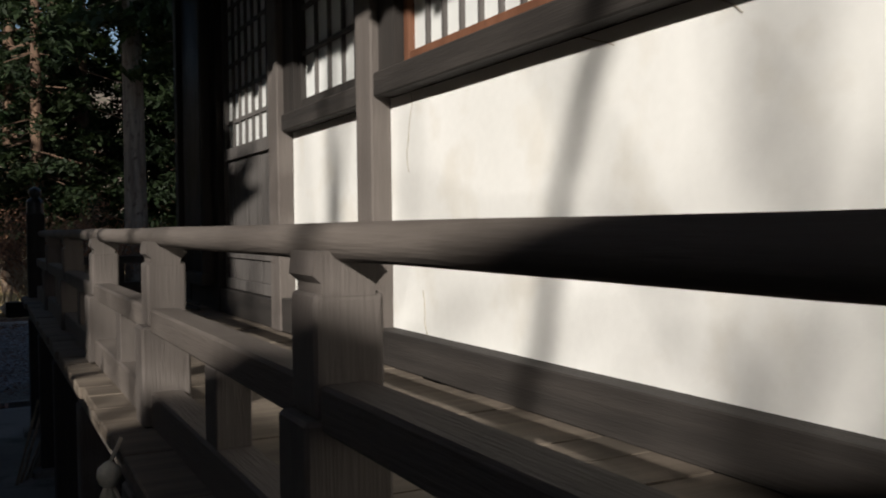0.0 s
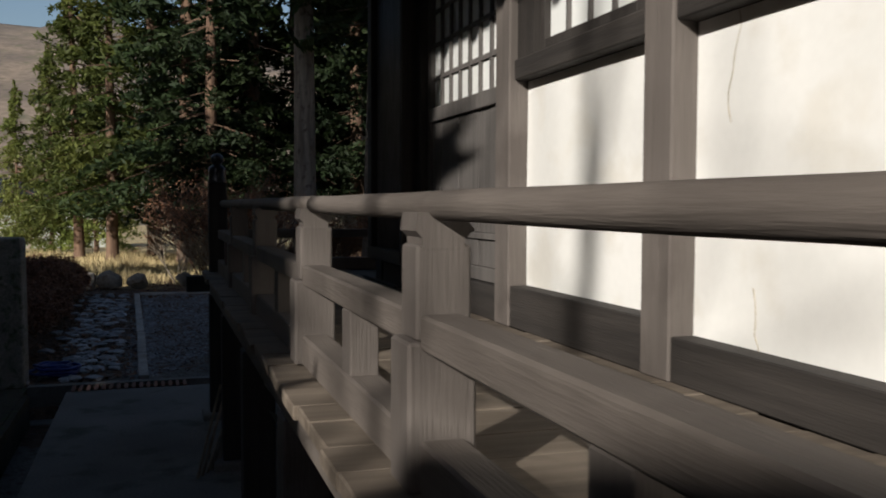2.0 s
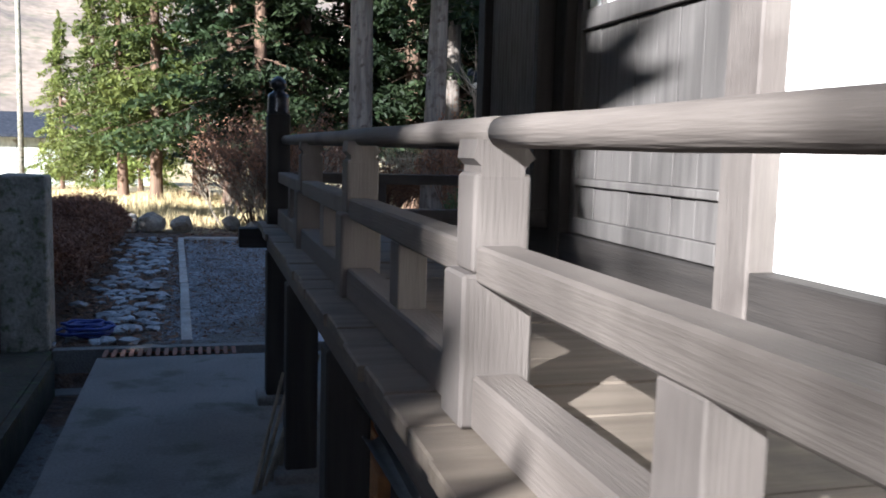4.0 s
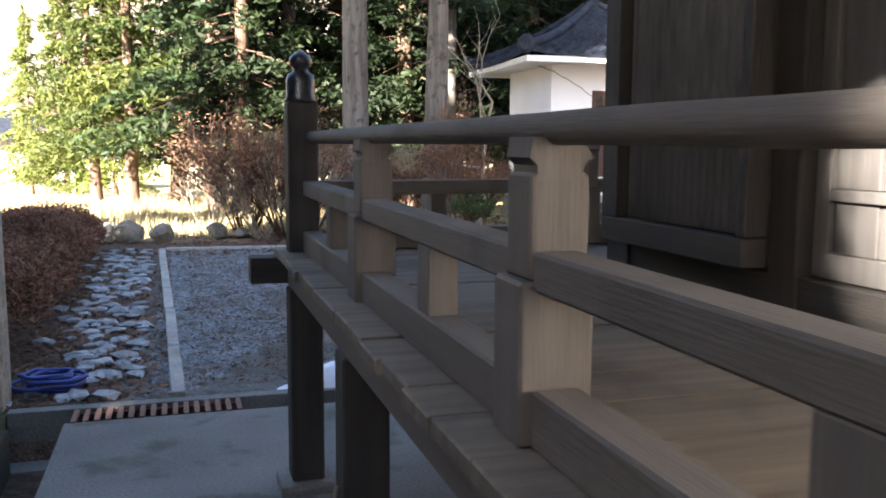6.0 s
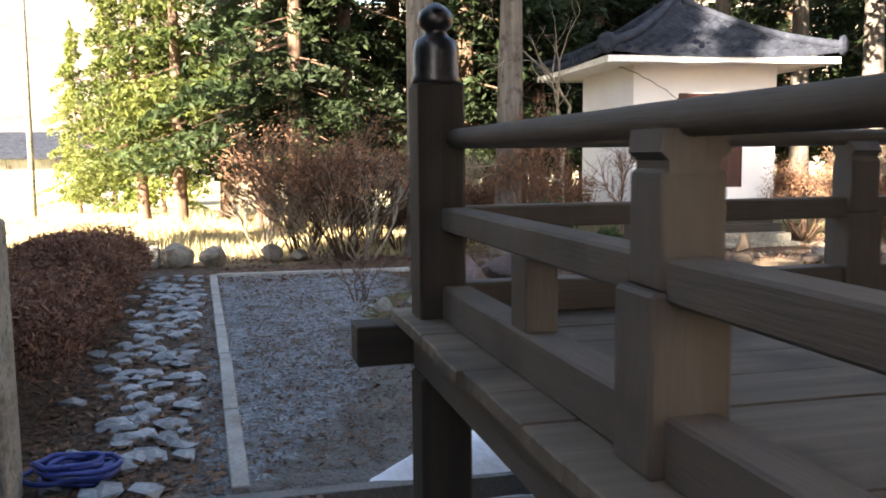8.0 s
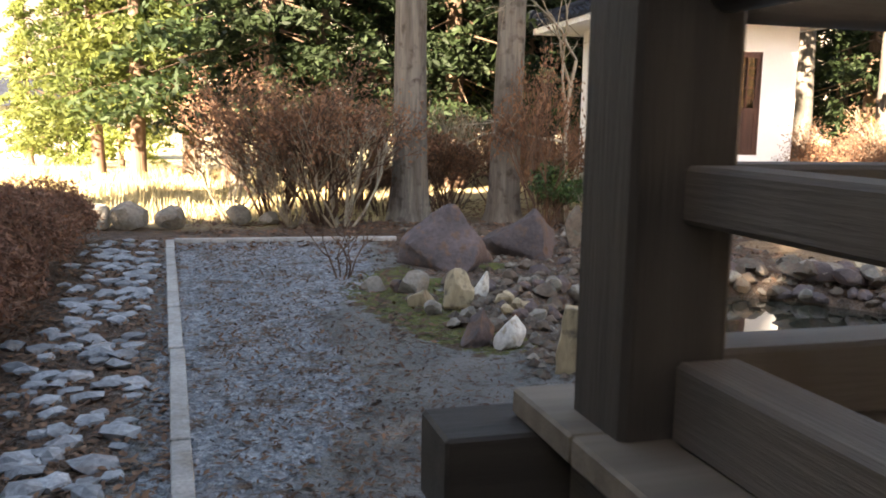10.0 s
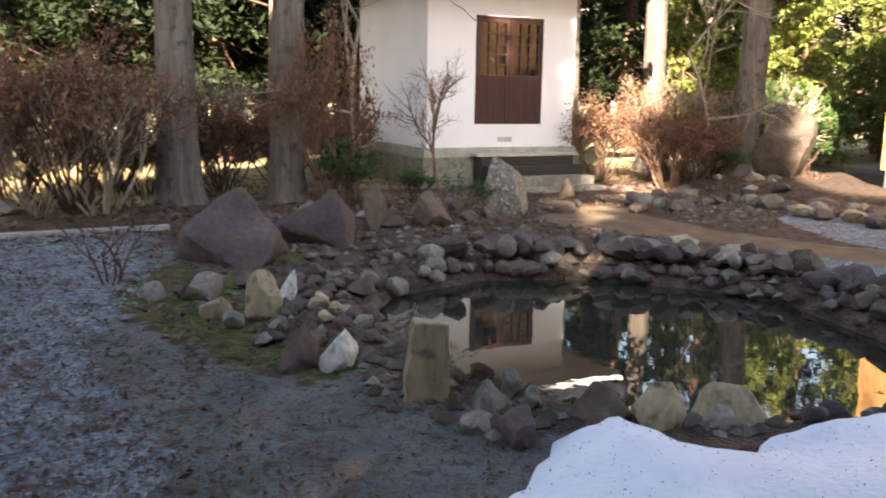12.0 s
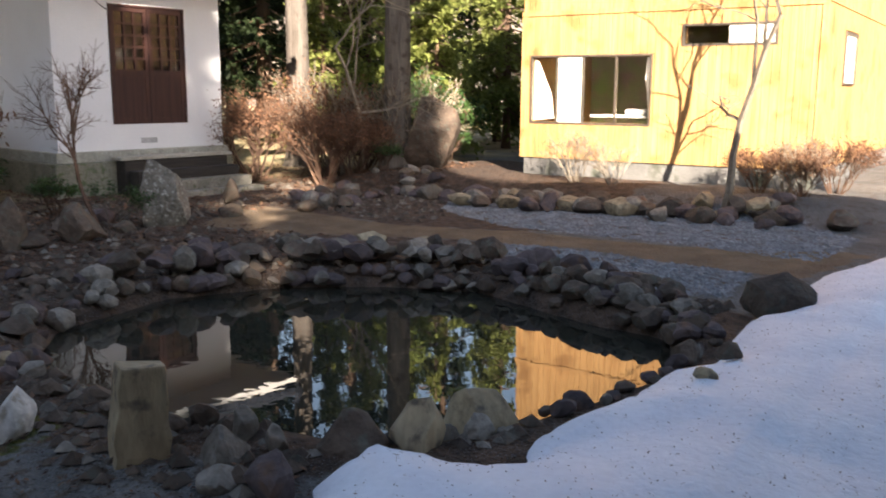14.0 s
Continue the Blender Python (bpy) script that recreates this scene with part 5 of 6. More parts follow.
sized(57, M_ROCK_TAN, 3.42, 10.14, 0.13, 0.06, 60, "tan stone poking from the snow", z=0.19)
sized(58, M_ROCK_BROWN, 3.82, 10.14, 0.16, 0.07, 10, "brown stone poking from the snow", z=0.19)

random.seed(77)


def scatter_rim(count, along, off, size, kinds, group, lift=0.0, stack=0):
    """Stones along a stretch of the pond's outline, in uneven rows."""
    n = len(POND)
    for k in range(count):
        t = along[0] + (along[1] - along[0]) * (k + random.uniform(-0.4, 0.4)) / count
        i = int(math.floor(t)) % n
        f = t - math.floor(t)
        (x0, y0), (x1, y1) = POND[i], POND[(i + 1) % n]
        x, y = x0 + (x1 - x0) * f, y0 + (y1 - y0) * f
        nx, ny = -(y1 - y0), x1 - x0
        ln = math.hypot(nx, ny)
        o = random.uniform(*off)
        x, y = x + nx / ln * o, y + ny / ln * o
        s = random.uniform(*size)
        kd = random.choice(kinds)
        put_rock(random.choice(SMALL[kd]), x, y, s * random.uniform(0.9, 1.35), s * random.uniform(0.75, 1.1), s * random.uniform(0.6, 0.9), random.uniform(0, 360),
                 M_WORDS[kd] + " in the pond edging", group=group, sink=0.22, z=ground_z(x, y) + lift + random.uniform(0, stack), tilt=random.uniform(-20, 20), raw=True)


# outline order: 0 west .. 2 north .. 5 east .. 8 south-east
dark = ("brown", "purple", "brown", "purple", "brown", "pale")
scatter_rim(44, (0.0, 5.0), (-0.05, 0.10), (0.06, 0.12), dark, "stones round the pond")
scatter_rim(44, (1.6, 5.4), (0.18, 0.46), (0.08, 0.16), dark, "stones round the pond", 0.03, 0.06)
scatter_rim(30, (2.0, 4.8), (0.45, 0.85), (0.08, 0.15), dark + ("tan",), "stones round the pond", 0.03, 0.08)
scatter_rim(38, (5.0, 7.6), (-0.03, 0.26), (0.07, 0.13), dark, "stones round the pond")
scatter_rim(24, (5.0, 6.8), (0.25, 0.5), (0.08, 0.14), dark, "stones round the pond", 0.02, 0.05)
scatter_rim(16, (7.6, 10.5), (0.05, 0.22), (0.04, 0.08), dark, "stones round the pond")
scatter_rim(12, (13.0, 16.0), (0.1, 0.35), (0.05, 0.10), dark + ("tan",), "stones round the pond")
scatter_rim(56, (0.0, 2.6), (0.1, 1.3), (0.05, 0.12), dark, "stones round the pond")
for k in range(22):   # heap on the west bank
    x, y = random.gauss(1.72, 0.2), random.gauss(13.25, 0.35)
    kd = random.choice(("brown", "tan", "pale", "purple", "brown"))
    s = random.uniform(0.05, 0.095)
    put_rock(random.choice(SMALL[kd]), x, y, s * 1.2, s, s * 0.8, random.uniform(0, 360), M_WORDS[kd] + " heaped on the bank", group="stones on the west bank", sink=0.2, tilt=random.uniform(-25, 25))
for k in range(24):   # row along the hall's foot and far path
    x, y = random.uniform(2.9, 5.6), random.uniform(16.3, 17.9)
    kd = random.choice(dark)
    s = random.uniform(0.08, 0.17)
    put_rock(random.choice(SMALL[kd]), x, y, s * 1.3, s, s * 0.8, random.uniform(0, 360), M_WORDS[kd] + " below the hall", "border", group="stones below the hall", sink=0.25)
for k in range(70):   # bank in front of the house
    t = random.random()
    x, y = 9.0 + 0.5 * t + random.gauss(0, 0.2), 15.3 - 4.9 * t + random.gauss(0, 0.2)
    kd = random.choice(("brown", "pale", "tan", "brown", "purple"))
    s = random.uniform(0.09, 0.21)
    put_rock(random.choice(SMALL[kd]), x, y, s * 1.3, s, s * 0.8, random.uniform(0, 360), M_WORDS[kd] + " in the border before the house", "border", group="stones before the house", sink=0.2)
for k in range(36):   # border right of the steps
    x, y = random.uniform(6.9, 10.4), random.uniform(15.6, 17.0)
    kd = random.choice(("brown", "purple", "brown", "pale"))
    s = random.uniform(0.07, 0.16)
    put_rock(random.choice(SMALL[kd]), x, y, s * 1.3, s, s * 0.8, random.uniform(0, 360), M_WORDS[kd] + " in the border by the steps", "border", group="stones by the steps", sink=0.25)
for x, y, s in ((-0.55, 18.6, 0.24), (-1.0, 18.7, 0.3), (-1.45, 18.8, 0.32), (-1.9, 18.6, 0.26), (0.25, 18.8, 0.22), (0.6, 18.7, 0.18), (-2.4, 18.9, 0.3)):
    put_rock(random.choice(SMALL["pale"]), x, y + 0.25, s * 1.1, s, s * 0.8, random.uniform(0, 360), "pale grey stone at the end of the path", group="stones at the path's end", sink=0.2)
put_rock(SMALL["pale"][1], 7.55, 15.95, 0.15, 0.13, 0.13, 30, "sunlit pale stone beside the clay track", sink=0.15)

# cobbles beside the kerb
cob = [rock_mesh("cobble", 60 + k, M_GREYSTONE, 6, 0.12, 1) for k in range(5)]
random.seed(9)
for k in range(210):
    y = 10.25 + 7.6 * (k / 210) + random.uniform(-0.1, 0.1)
    x = -0.42 - 0.19 * (y - 10) / 8 - random.uniform(0.08, 0.85) * (0.6 + 0.4 * random.random())
    s = random.uniform(0.05, 0.11)
    x, y = spot(x, y)
    ob = new("cobble", random.choice(cob))
    ob.matrix_world = pose(x, y, ground_z(x, y) + s * 0.15, 0, 0, random.uniform(0, 360)) @ Matrix.Diagonal((s * 1.3, s, s * 0.45, 1))
    tagged(ob, "flat grey cobble bedded in brown leaves", "rock", "cobbles beside the kerb")

for mat_name, rows in FAR.items():
    verts, faces = [], []
    for me, m in rows:
        k = len(verts)
        verts += [m @ v.co for v in me.vertices]
        faces += [tuple(k + i for i in p.vertices) for p in me.polygons]
    solid("border_stones", raw_mesh("border_stones", verts, faces, rows[0][0].materials[0]), None, mat_name.replace("_", " ") + " pieces scattered in the far borders", "rocks", kind="stuff")


# ---- trees and shrubs ----
def quads(points, normals, sizes, rng, long=1.6):
    """Small four-cornered leaves at the points, turned at random round their normals."""
    n = len(points)
    a = rng.normal(size=(n, 3))
    t = np.cross(normals, a)
    t /= np.linalg.norm(t, axis=1, keepdims=True) + 1e-9
    b = np.cross(normals, t)
    b /= np.linalg.norm(b, axis=1, keepdims=True) + 1e-9
    s = sizes[:, None]
    v = np.stack([points - t * s * long, points - b * s * 0.55, points + t * s * long, points + b * s * 0.55], 1).reshape(-1, 3)
    f = [(4 * i, 4 * i + 1, 4 * i + 2, 4 * i + 3) for i in range(n)]
    return v, f


def sticks(segs):
    """Three-sided tapered sticks from (p0, p1, r0, r1)."""
    verts, faces = [], []
    for p0, p1, r0, r1 in segs:
        p0, p1 = np.array(p0, float), np.array(p1, float)
        d = p1 - p0
        ln = np.linalg.norm(d) + 1e-9
        d = d / ln
        u = np.cross(d, (0.3, 0.9, 0.2))
        u /= np.linalg.norm(u) + 1e-9
        w = np.cross(d, u)
        k = len(verts)
        for p, r in ((p0, r0), (p1, r1)):
            for i in range(3):
                a = 2 * math.pi * i / 3
                verts.append(p + (u * math.cos(a) + w * math.sin(a)) * r)
        for i in range(3):
            j = (i + 1) % 3
            faces.append((k + i, k + j, k + 3 + j, k + 3 + i))
    return verts, faces


def trunk_mesh(height, r0, seed, material, flare=1.5, lean=0.02, n=14, top=0.25):
    rnd = random.Random(seed)
    verts, faces = [], []
    rings = 26
    lx, ly = rnd.uniform(-lean, lean), rnd.uniform(-lean, lean)
    for j in range(rings + 1):
        s = j / rings
        z = height * s ** 1.5
        r = r0 * ((1 - s ** 1.5) * (1 - top) + top) * (1 + (flare - 1) * math.exp(-z / 0.28))
        for i in range(n):
            a = 2 * math.pi * i / n
            rr = r * (1 + 0.07 * noise.noise((math.cos(a) * 1.6, math.sin(a) * 1.6, z * 0.6 + seed)) + 0.14 * math.exp(-z / 0.3) * math.cos(5 * a + seed))
            verts.append((lx * z + rr * math.cos(a), ly * z + rr * math.sin(a), z - 0.15))
    for j in range(rings):
        for i in range(n):
            faces.append((j * n + i, j * n + (i + 1) % n, (j + 1) * n + (i + 1) % n, (j + 1) * n + i))
    return raw_mesh("trunk", verts, faces, material, True)


def conifer_crown(seed, height, base, spread, material, whorls=26, leaves=26, size=0.16, droop=0.35):
    """Drooping sprays on branches in uneven whorls, with gaps."""
    rng = np.random.default_rng(seed)
    pts, nrm, siz, segs = [], [], [], []
    for k in range(whorls):
        s = k / (whorls - 1)
        z = base + (height - base) * s
        reach = spread * ((1 - s) ** 0.75 * 0.95 + 0.06) * (0.75 + 0.25 * math.sin(k * 2.3))
        for j in range(int(4 + 3 * (1 - s))):
            a = rng.uniform(0, 2 * math.pi)
            if rng.random() < 0.16:
                continue
            r = reach * rng.uniform(0.55, 1.15)
            tip = np.array((math.cos(a) * r, math.sin(a) * r, z - droop * r + rng.normal(0, 0.15)))
            root = np.array((0, 0, z))
            segs.append((root, tip * 0.6 + root * 0.4 + (0, 0, 0.05), 0.03, 0.016))
            m = int(leaves * (0.4 + r / spread))
            u = rng.uniform(0.25, 1.05, m) ** 0.8
            p = root + (tip - root) * u[:, None]
            side = np.array((-math.sin(a), math.cos(a), 0))
            p = p + side * rng.normal(0, 0.24 * r * 0.5 + 0.08, m)[:, None] * (1.15 - 0.5 * u)[:, None]
            p[:, 2] -= np.abs(rng.normal(0, 0.16, m)) + 0.05 * r
            pts.append(p)
            nn = rng.normal(0, 0.65, (m, 3))
            nn[:, 2] += 0.8
            nrm.append(nn / np.linalg.norm(nn, axis=1, keepdims=True))
            siz.append(rng.uniform(0.6, 1.25, m) * size)
    v, f = quads(np.concatenate(pts), np.concatenate(nrm), np.concatenate(siz), rng)
    return raw_mesh("crown", v, f, material), segs


def make_tree(name, label, trunk, crown, limbs=None, bark=None, group=""):
    t = thing(name, label, "tree", (0, 0, -500), group)
    part("trunk", trunk, None, t)
    if crown:
        part("crown", crown, None, t)
    if limbs:
        v, f = sticks(limbs)
        tagged(part("branch_mass", raw_mesh("branch_mass", v, f, bark), None, t), kind="stuff")
    return t


def stand(tree, x, y, scale=1.0, turn=0.0, label="", sz=None, raw=False):
    x, y = (x, y) if raw else spot(x, y)
    m = pose(x, y, ground_z(x, y) - 0.02, 0, 0, turn)
    o = copy_thing(tree, m)
    o.scale = (scale, scale, scale if sz is None else sz)
    if label:
        tagged(o, label)
    return o


crA, segA = conifer_crown(1, 12.0, 2.3, 2.7, M_NEEDLE, 36, 125, 0.075)
crB, segB = conifer_crown(2, 15.0, 2.6, 2.9, M_NEEDLE_SHADE, 38, 110, 0.085)
crC, segC = conifer_crown(3, 9.0, 1.2, 2.3, M_NEEDLE_Y, 30, 115, 0.07)
crD, segD = conifer_crown(4, 16.0, 6.4, 2.6, M_NEEDLE_SHADE, 26, 70, 0.11)
crS, segS = conifer_crown(5, 10.6, 1.6, 2.7, M_NEEDLE, 24, 30, 0.24)
crU, segU = conifer_crown(6, 11.4, 1.2, 2.9, M_NEEDLE_SHADE, 28, 60, 0.24)
T_S = make_tree("conifer", "tall dark conifer out of view, added to cast shade", trunk_mesh(10.8, 0.2, 9, M_BARKRED), crS, segS, M_BARKRED, "conifers beside the temple")
T_U = make_tree("conifer", "dense dark conifer out of view, added to cast shade", trunk_mesh(11.6, 0.22, 10, M_BARKRED), crU, segU, M_BARKRED, "conifers beside the temple")
T_A = make_tree("conifer", "tall green conifer with drooping sprays and a bare lower trunk", trunk_mesh(12.2, 0.19, 1, M_BARKRED), crA, segA, M_BARKRED, "conifers round the garden")
T_B = make_tree("conifer", "tall green cedar with shade-darkened foliage and a reddish trunk", trunk_mesh(15.2, 0.24, 2, M_BARKRED), crB, segB, M_BARKRED, "conifers round the garden")
T_C = make_tree("conifer", "sunlit yellow-green young conifer", trunk_mesh(9.2, 0.12, 3, M_BARKRED), crC, segC, M_BARKRED, "conifers round the garden")
T_D = make_tree("cedar", "old cedar with a straight grey trunk and high crown", trunk_mesh(16.5, 0.27, 4, M_BARK, 1.7), crD, segD, M_BARK, "old cedars")

for x, y, s, a, txt in ((2.52, 19.3, 0.98, 10, "old cedar with a flared grey trunk beside the path"), (3.78, 18.95, 0.86, 80, "old cedar with a grey trunk behind the boulders"),
                        (10.85, 17.25, 0.92, 150, "straight grey cedar trunk beside the brown boulder"), (11.8, 20.3, 0.95, 200, "grey cedar trunk behind the shrubs"),
                        (9.75, 22.4, 0.9, 260, "grey cedar trunk behind the hall"), (5.3, 23.3, 0.8, 40, "slim cedar behind the hall"), (13.2, 24.5, 1.0, 300, "cedar in the far wood")):
    stand(T_D, x, y, s, a, txt)
for x, y, s, a in ((0.4, 25.5, 1.0, 20), (0.9, 23.6, 0.8, 250), (-0.4, 29.5, 0.95, 220)):
    stand(T_B, x, y, s, a)
for x, y, s, a in ((-1.4, 27.0, 0.9, 130), (-2.4, 29.5, 0.85, 20)):
    stand(T_A, x, y, s, a)
random.seed(14)
for k in range(22):
    x, y = 2 + 26 * random.random(), 25.5 + 12 * random.random()
    stand(random.choice((T_A, T_B, T_B, T_B, T_B)), x + (y - 25) * 0.2, y, random.uniform(0.85, 1.15), random.uniform(0, 360))
for x, y, s in ((-3.6, 34, 0.8), (-5.0, 37, 0.7), (-2.2, 33, 0.75), (14.5, 22.0, 0.75), (16.0, 20.5, 0.85), (17.5, 23, 0.9), (15.0, 19.2, 0.62), (18.8, 19.5, 0.95), (19.5, 16.8, 0.9), (21, 21, 1.0), (20.5, 13.5, 0.9)):
    stand(T_C, x, y, s, random.uniform(0, 360))
for x, y, s in ((23, 24, 1.0), (24, 18, 1.05), (22.5, 28, 1.1), (25, 12, 1.0), (16.5, 26, 1.0), (19, 30, 1.0), (24, 7, 1.0)):
    stand(T_B, x, y, s, random.uniform(0, 360))
for x, y, s, a in ((2.0, 24.6, 0.9, 30), (3.4, 26.0, 1.0, 100), (4.8, 25.0, 0.95, 170), (1.6, 28.0, 1.0, 240), (6.4, 26.5, 1.0, 310)):
    stand(T_B, x, y, s, a)
# unseen trees at the back, added to block the low southern sky
for x, y, s, a in ((-3.2, -10.6, 1.1, 20), (-1.6, -9.8, 1.2, 90), (1.0, -10.4, 1.1, 150), (-3.0, -12.4, 1.3, 210), (0.2, -13.0, 1.3, 300), (-6.0, -12.6, 1.2, 45)):
    stand(T_U, x, y, s, a, raw=True)
# unseen trees added to the south-west to shade the garden, veranda and hall
for x, y, s, a in ((-10.4, 1.7, 1.0, 15), (-8.6, 3.7, 1.0, 130), (-11.6, 3.2, 1.05, 70)):
    stand(T_D, x, y, s, a, "old cedar with a bare grey trunk, unseen, added to shade the hall", raw=True)
for x, y, s, a in SHADE:
    stand(T_S if 2 < y < 6 or y > 9 else T_U, x, y, s, a, raw=True, sz=s * (1.35 if 1 < y < 9.5 else 1.0))


def shrub(name, seed, height, width, stems, leaf_count, leaf_mat, twig_mat, leaf=0.018, label="", fork=3, droop=0.0, flat=0.5):
    """Many thin stems that fork upwards, with small dry leaves at their ends."""
    rng = np.random.default_rng(seed)
    segs, ends = [], []

    def grow(p, d, length, r, level):
        q = p + d * length
        mid = (p + q) / 2 + rng.normal(0, 0.06 * length, 3)
        segs.append((p, mid, r, r * 0.85))
        segs.append((mid, q, r * 0.85, r * 0.7))
        if level == 0:
            ends.append(q)
            ends.append(mid)
            return
        for k in range(fork if level > 1 else 4):
            nd = d + rng.normal(0, 0.45, 3) * (1, 1, flat)
            nd[2] += 0.12 - droop
            nd /= np.linalg.norm(nd)
            grow(q, nd, length * rng.uniform(0.5, 0.85), r * 0.62, level - 1)

    for k in range(stems):
        a = rng.uniform(0, 2 * math.pi)
        out = rng.uniform(0.1, 1.0) * width / height * 0.75
        d = np.array((math.cos(a) * out, math.sin(a) * out, 1.0))
        d /= np.linalg.norm(d)
        grow(np.array((math.cos(a) * 0.06 * rng.random() * width, math.sin(a) * 0.06 * width, -0.05)), d, height * rng.uniform(0.33, 0.45), 0.006 + 0.008 * height, 3)
    t = thing(name, label, "shrub", (0, 0, -500))
    v, f = sticks(segs)
    tagged(part("twig_mass", raw_mesh("twig_mass", v, f, twig_mat), None, t), kind="stuff")
    if leaf_count:
        e = np.array(ends)
        idx = rng.integers(0, len(e), leaf_count)
        p = e[idx] + rng.normal(0, 0.05 * height, (leaf_count, 3))
        nn = rng.normal(size=(leaf_count, 3))
        nn /= np.linalg.norm(nn, axis=1, keepdims=True)
        v, f = quads(p, nn, rng.uniform(0.6, 1.3, leaf_count) * leaf, rng, 1.4)
        tagged(part("foliage", raw_mesh("foliage", v, f, leaf_mat), None, t), kind="stuff")
    return t


S_RED = shrub("red_shrub", 1, 1.6, 1.7, 16, 3800, M_TWIGLEAF, M_TWIG, 0.021, "bushy winter shrub with reddish dry twigs")
S_RED2 = shrub("red_shrub", 2, 1.2, 1.5, 14, 3000, M_TWIGLEAF, M_TWIG, 0.020, "low rust-brown winter shrub")
S_PALE = shrub("bare_shrub", 3, 1.5, 1.5, 12, 700, M_TWIGLEAF, M_PALETWIG, 0.018, "bare shrub of thin pale stems")
S_GREEN = shrub("evergreen_shrub", 4, 0.9, 0.7, 8, 1500, M_LEAFGREEN, M_TWIG, 0.028, "dark green leafy shrub")
S_SMALL = shrub("bare_sapling", 5, 0.62, 0.6, 5, 40, M_TWIGLEAF, M_TWIG, 0.014, "small bare sapling with forked dark twigs", 2)
S_PINE = shrub("garden_pine", 6, 1.0, 1.0, 3, 900, M_LEAFGREEN, M_BARK, 0.020, "small ornamental tree with sparse dark leaves", 3, 0.0, 0.35)
S_MAPLE = shrub("drooping_maple", 7, 1.2, 2.0, 7, 2600, M_TWIGLEAF, M_TWIG, 0.018, "spreading maple with fine red-brown twigs", 3, 0.18, 0.2)
for src, x, y, s, a in ((S_RED, 1.3, 18.9, 1.22, 0), (S_RED, 0.7, 19.6, 1.2, 70), (S_PALE, 1.5, 18.6, 1.15, 30), (S_RED, 1.9, 20.2, 1.1, 200), (S_PALE, 0.9, 18.8, 0.8, 150), (S_PALE, 0.2, 19.6, 0.9, 15),
                        (S_RED2, 3.3, 20.2, 1.1, 10), (S_RED2, 4.3, 20.4, 1.1, 120), (S_RED2, 5.2, 21.0, 1.1, 220), (S_PALE, 3.6, 20.8, 1.2, 60), (S_RED2, 2.9, 19.9, 0.9, 300), (S_RED2, 2.2, 19.7, 0.7, 300),
                        (S_GREEN, 4.1, 18.1, 1.0, 0), (S_GREEN, 5.2, 18.0, 0.55, 90), (S_GREEN, 4.5, 18.4, 0.7, 190),
                        (S_SMALL, 0.95, 15.1, 1.15, 0), (S_PINE, 4.9, 16.6, 0.6, 40),
                        (S_RED, 9.4, 17.6, 0.80, 20), (S_RED, 10.2, 18.4, 0.85, 110), (S_RED2, 9.9, 17.4, 0.8, 220), (S_RED, 9.3, 19.0, 0.95, 300), (S_PALE, 10.6, 18.2, 1.25, 30), (S_RED, 11.3, 19.2, 0.95, 50), (S_RED2, 11.6, 18.6, 1.0, 140),
                        (S_RED2, 12.2, 19.0, 1.0, 140), (S_PALE, 11.0, 17.4, 1.1, 220), (S_GREEN, 10.1, 17.0, 0.6, 0), (S_GREEN, 13.3, 18.2, 1.9, 0), (S_GREEN, 13.9, 18.9, 2.2, 80), (S_GREEN, 12.7, 17.4, 0.9, 80),
                        (S_PALE, 10.1, 13.7, 0.5, 0), (S_PALE, 10.15, 13.2, 0.42, 90), (S_RED2, 10.4, 11.4, 0.5, 30), (S_PALE, 10.4, 11.1, 0.5, 200), (S_RED2, 10.8, 10.6, 0.6, 200), (S_RED2, 10.3, 10.9, 0.5, 100)):
    stand(src, x, y, s, a)
stand(S_MAPLE, 4.51, 19.00, 0.95, 30, sz=2.2, raw=True)
# a leaning pale tree with its shadow on the house
def bare_tree(seed, height, label, levels=2, radius=0.05, forks=1, mat=None):
    rng = np.random.default_rng(seed)
    segs = []

    def limb(p, d, length, r, level):
        q = p
        n = 6
        for k in range(n):
            nd = d + rng.normal(0, 0.14, 3)
            nd /= np.linalg.norm(nd)
            e = q + nd * length / n
            segs.append((q, e, r * (1 - 0.5 * k / n), r * (1 - 0.5 * (k + 1) / n)))
            if level and k > 1:
                for j in range(forks):
                    b = nd + rng.normal(0, 0.6, 3)
                    b[2] += 0.2
                    b /= np.linalg.norm(b)
                    limb(e, b, length * rng.uniform(0.35, 0.6), r * 0.45, level - 1)
            q, d = e, nd
    limb(np.array((0, 0, -0.1)), np.array((0.05, 0.0, 1.0)), height, radius, levels)
    t = thing("bare_tree", label, "tree", (0, 0, -500))
    v, f = sticks(segs)
    tagged(part("branch_mass", raw_mesh("branch_mass", v, f, mat or M_PALETWIG), None, t), kind="stuff")
    return t


BT = bare_tree(5, 2.4, "slender bare tree with pale bark before the house", 3, 0.055)
BT2 = bare_tree(8, 12.5, "tall bare tree out of view, added to streak the plaster with shadow", 2, 0.062)
BT3 = bare_tree(12, 1.35, "small ornamental tree with dark forked twigs", 3, 0.030, 2, M_TWIG)
stand(BT3, 5.35, 17.6, 1.0, 60, raw=True)
stand(BT, 10.3, 12.55, 1.05, 40, raw=True)
# unseen trees set where their shadows fall as streaks on the white plaster
for x, y, a in ((-9.4, -7.4, 10), (-10.6, -6.9, 150), (-8.2, -9.2, 260), (-11.4, -9.6, 60), (-9.8, -8.6, 200), (-10.2, -9.9, 300), (-12.0, -8.3, 100), (-8.9, -8.0, 330), (-10.9, -8.0, 45), (-12.6, -9.0, 265), (-13.0, -11.0, 310)):
    stand(BT2, x, y, 1.0, a, raw=True)
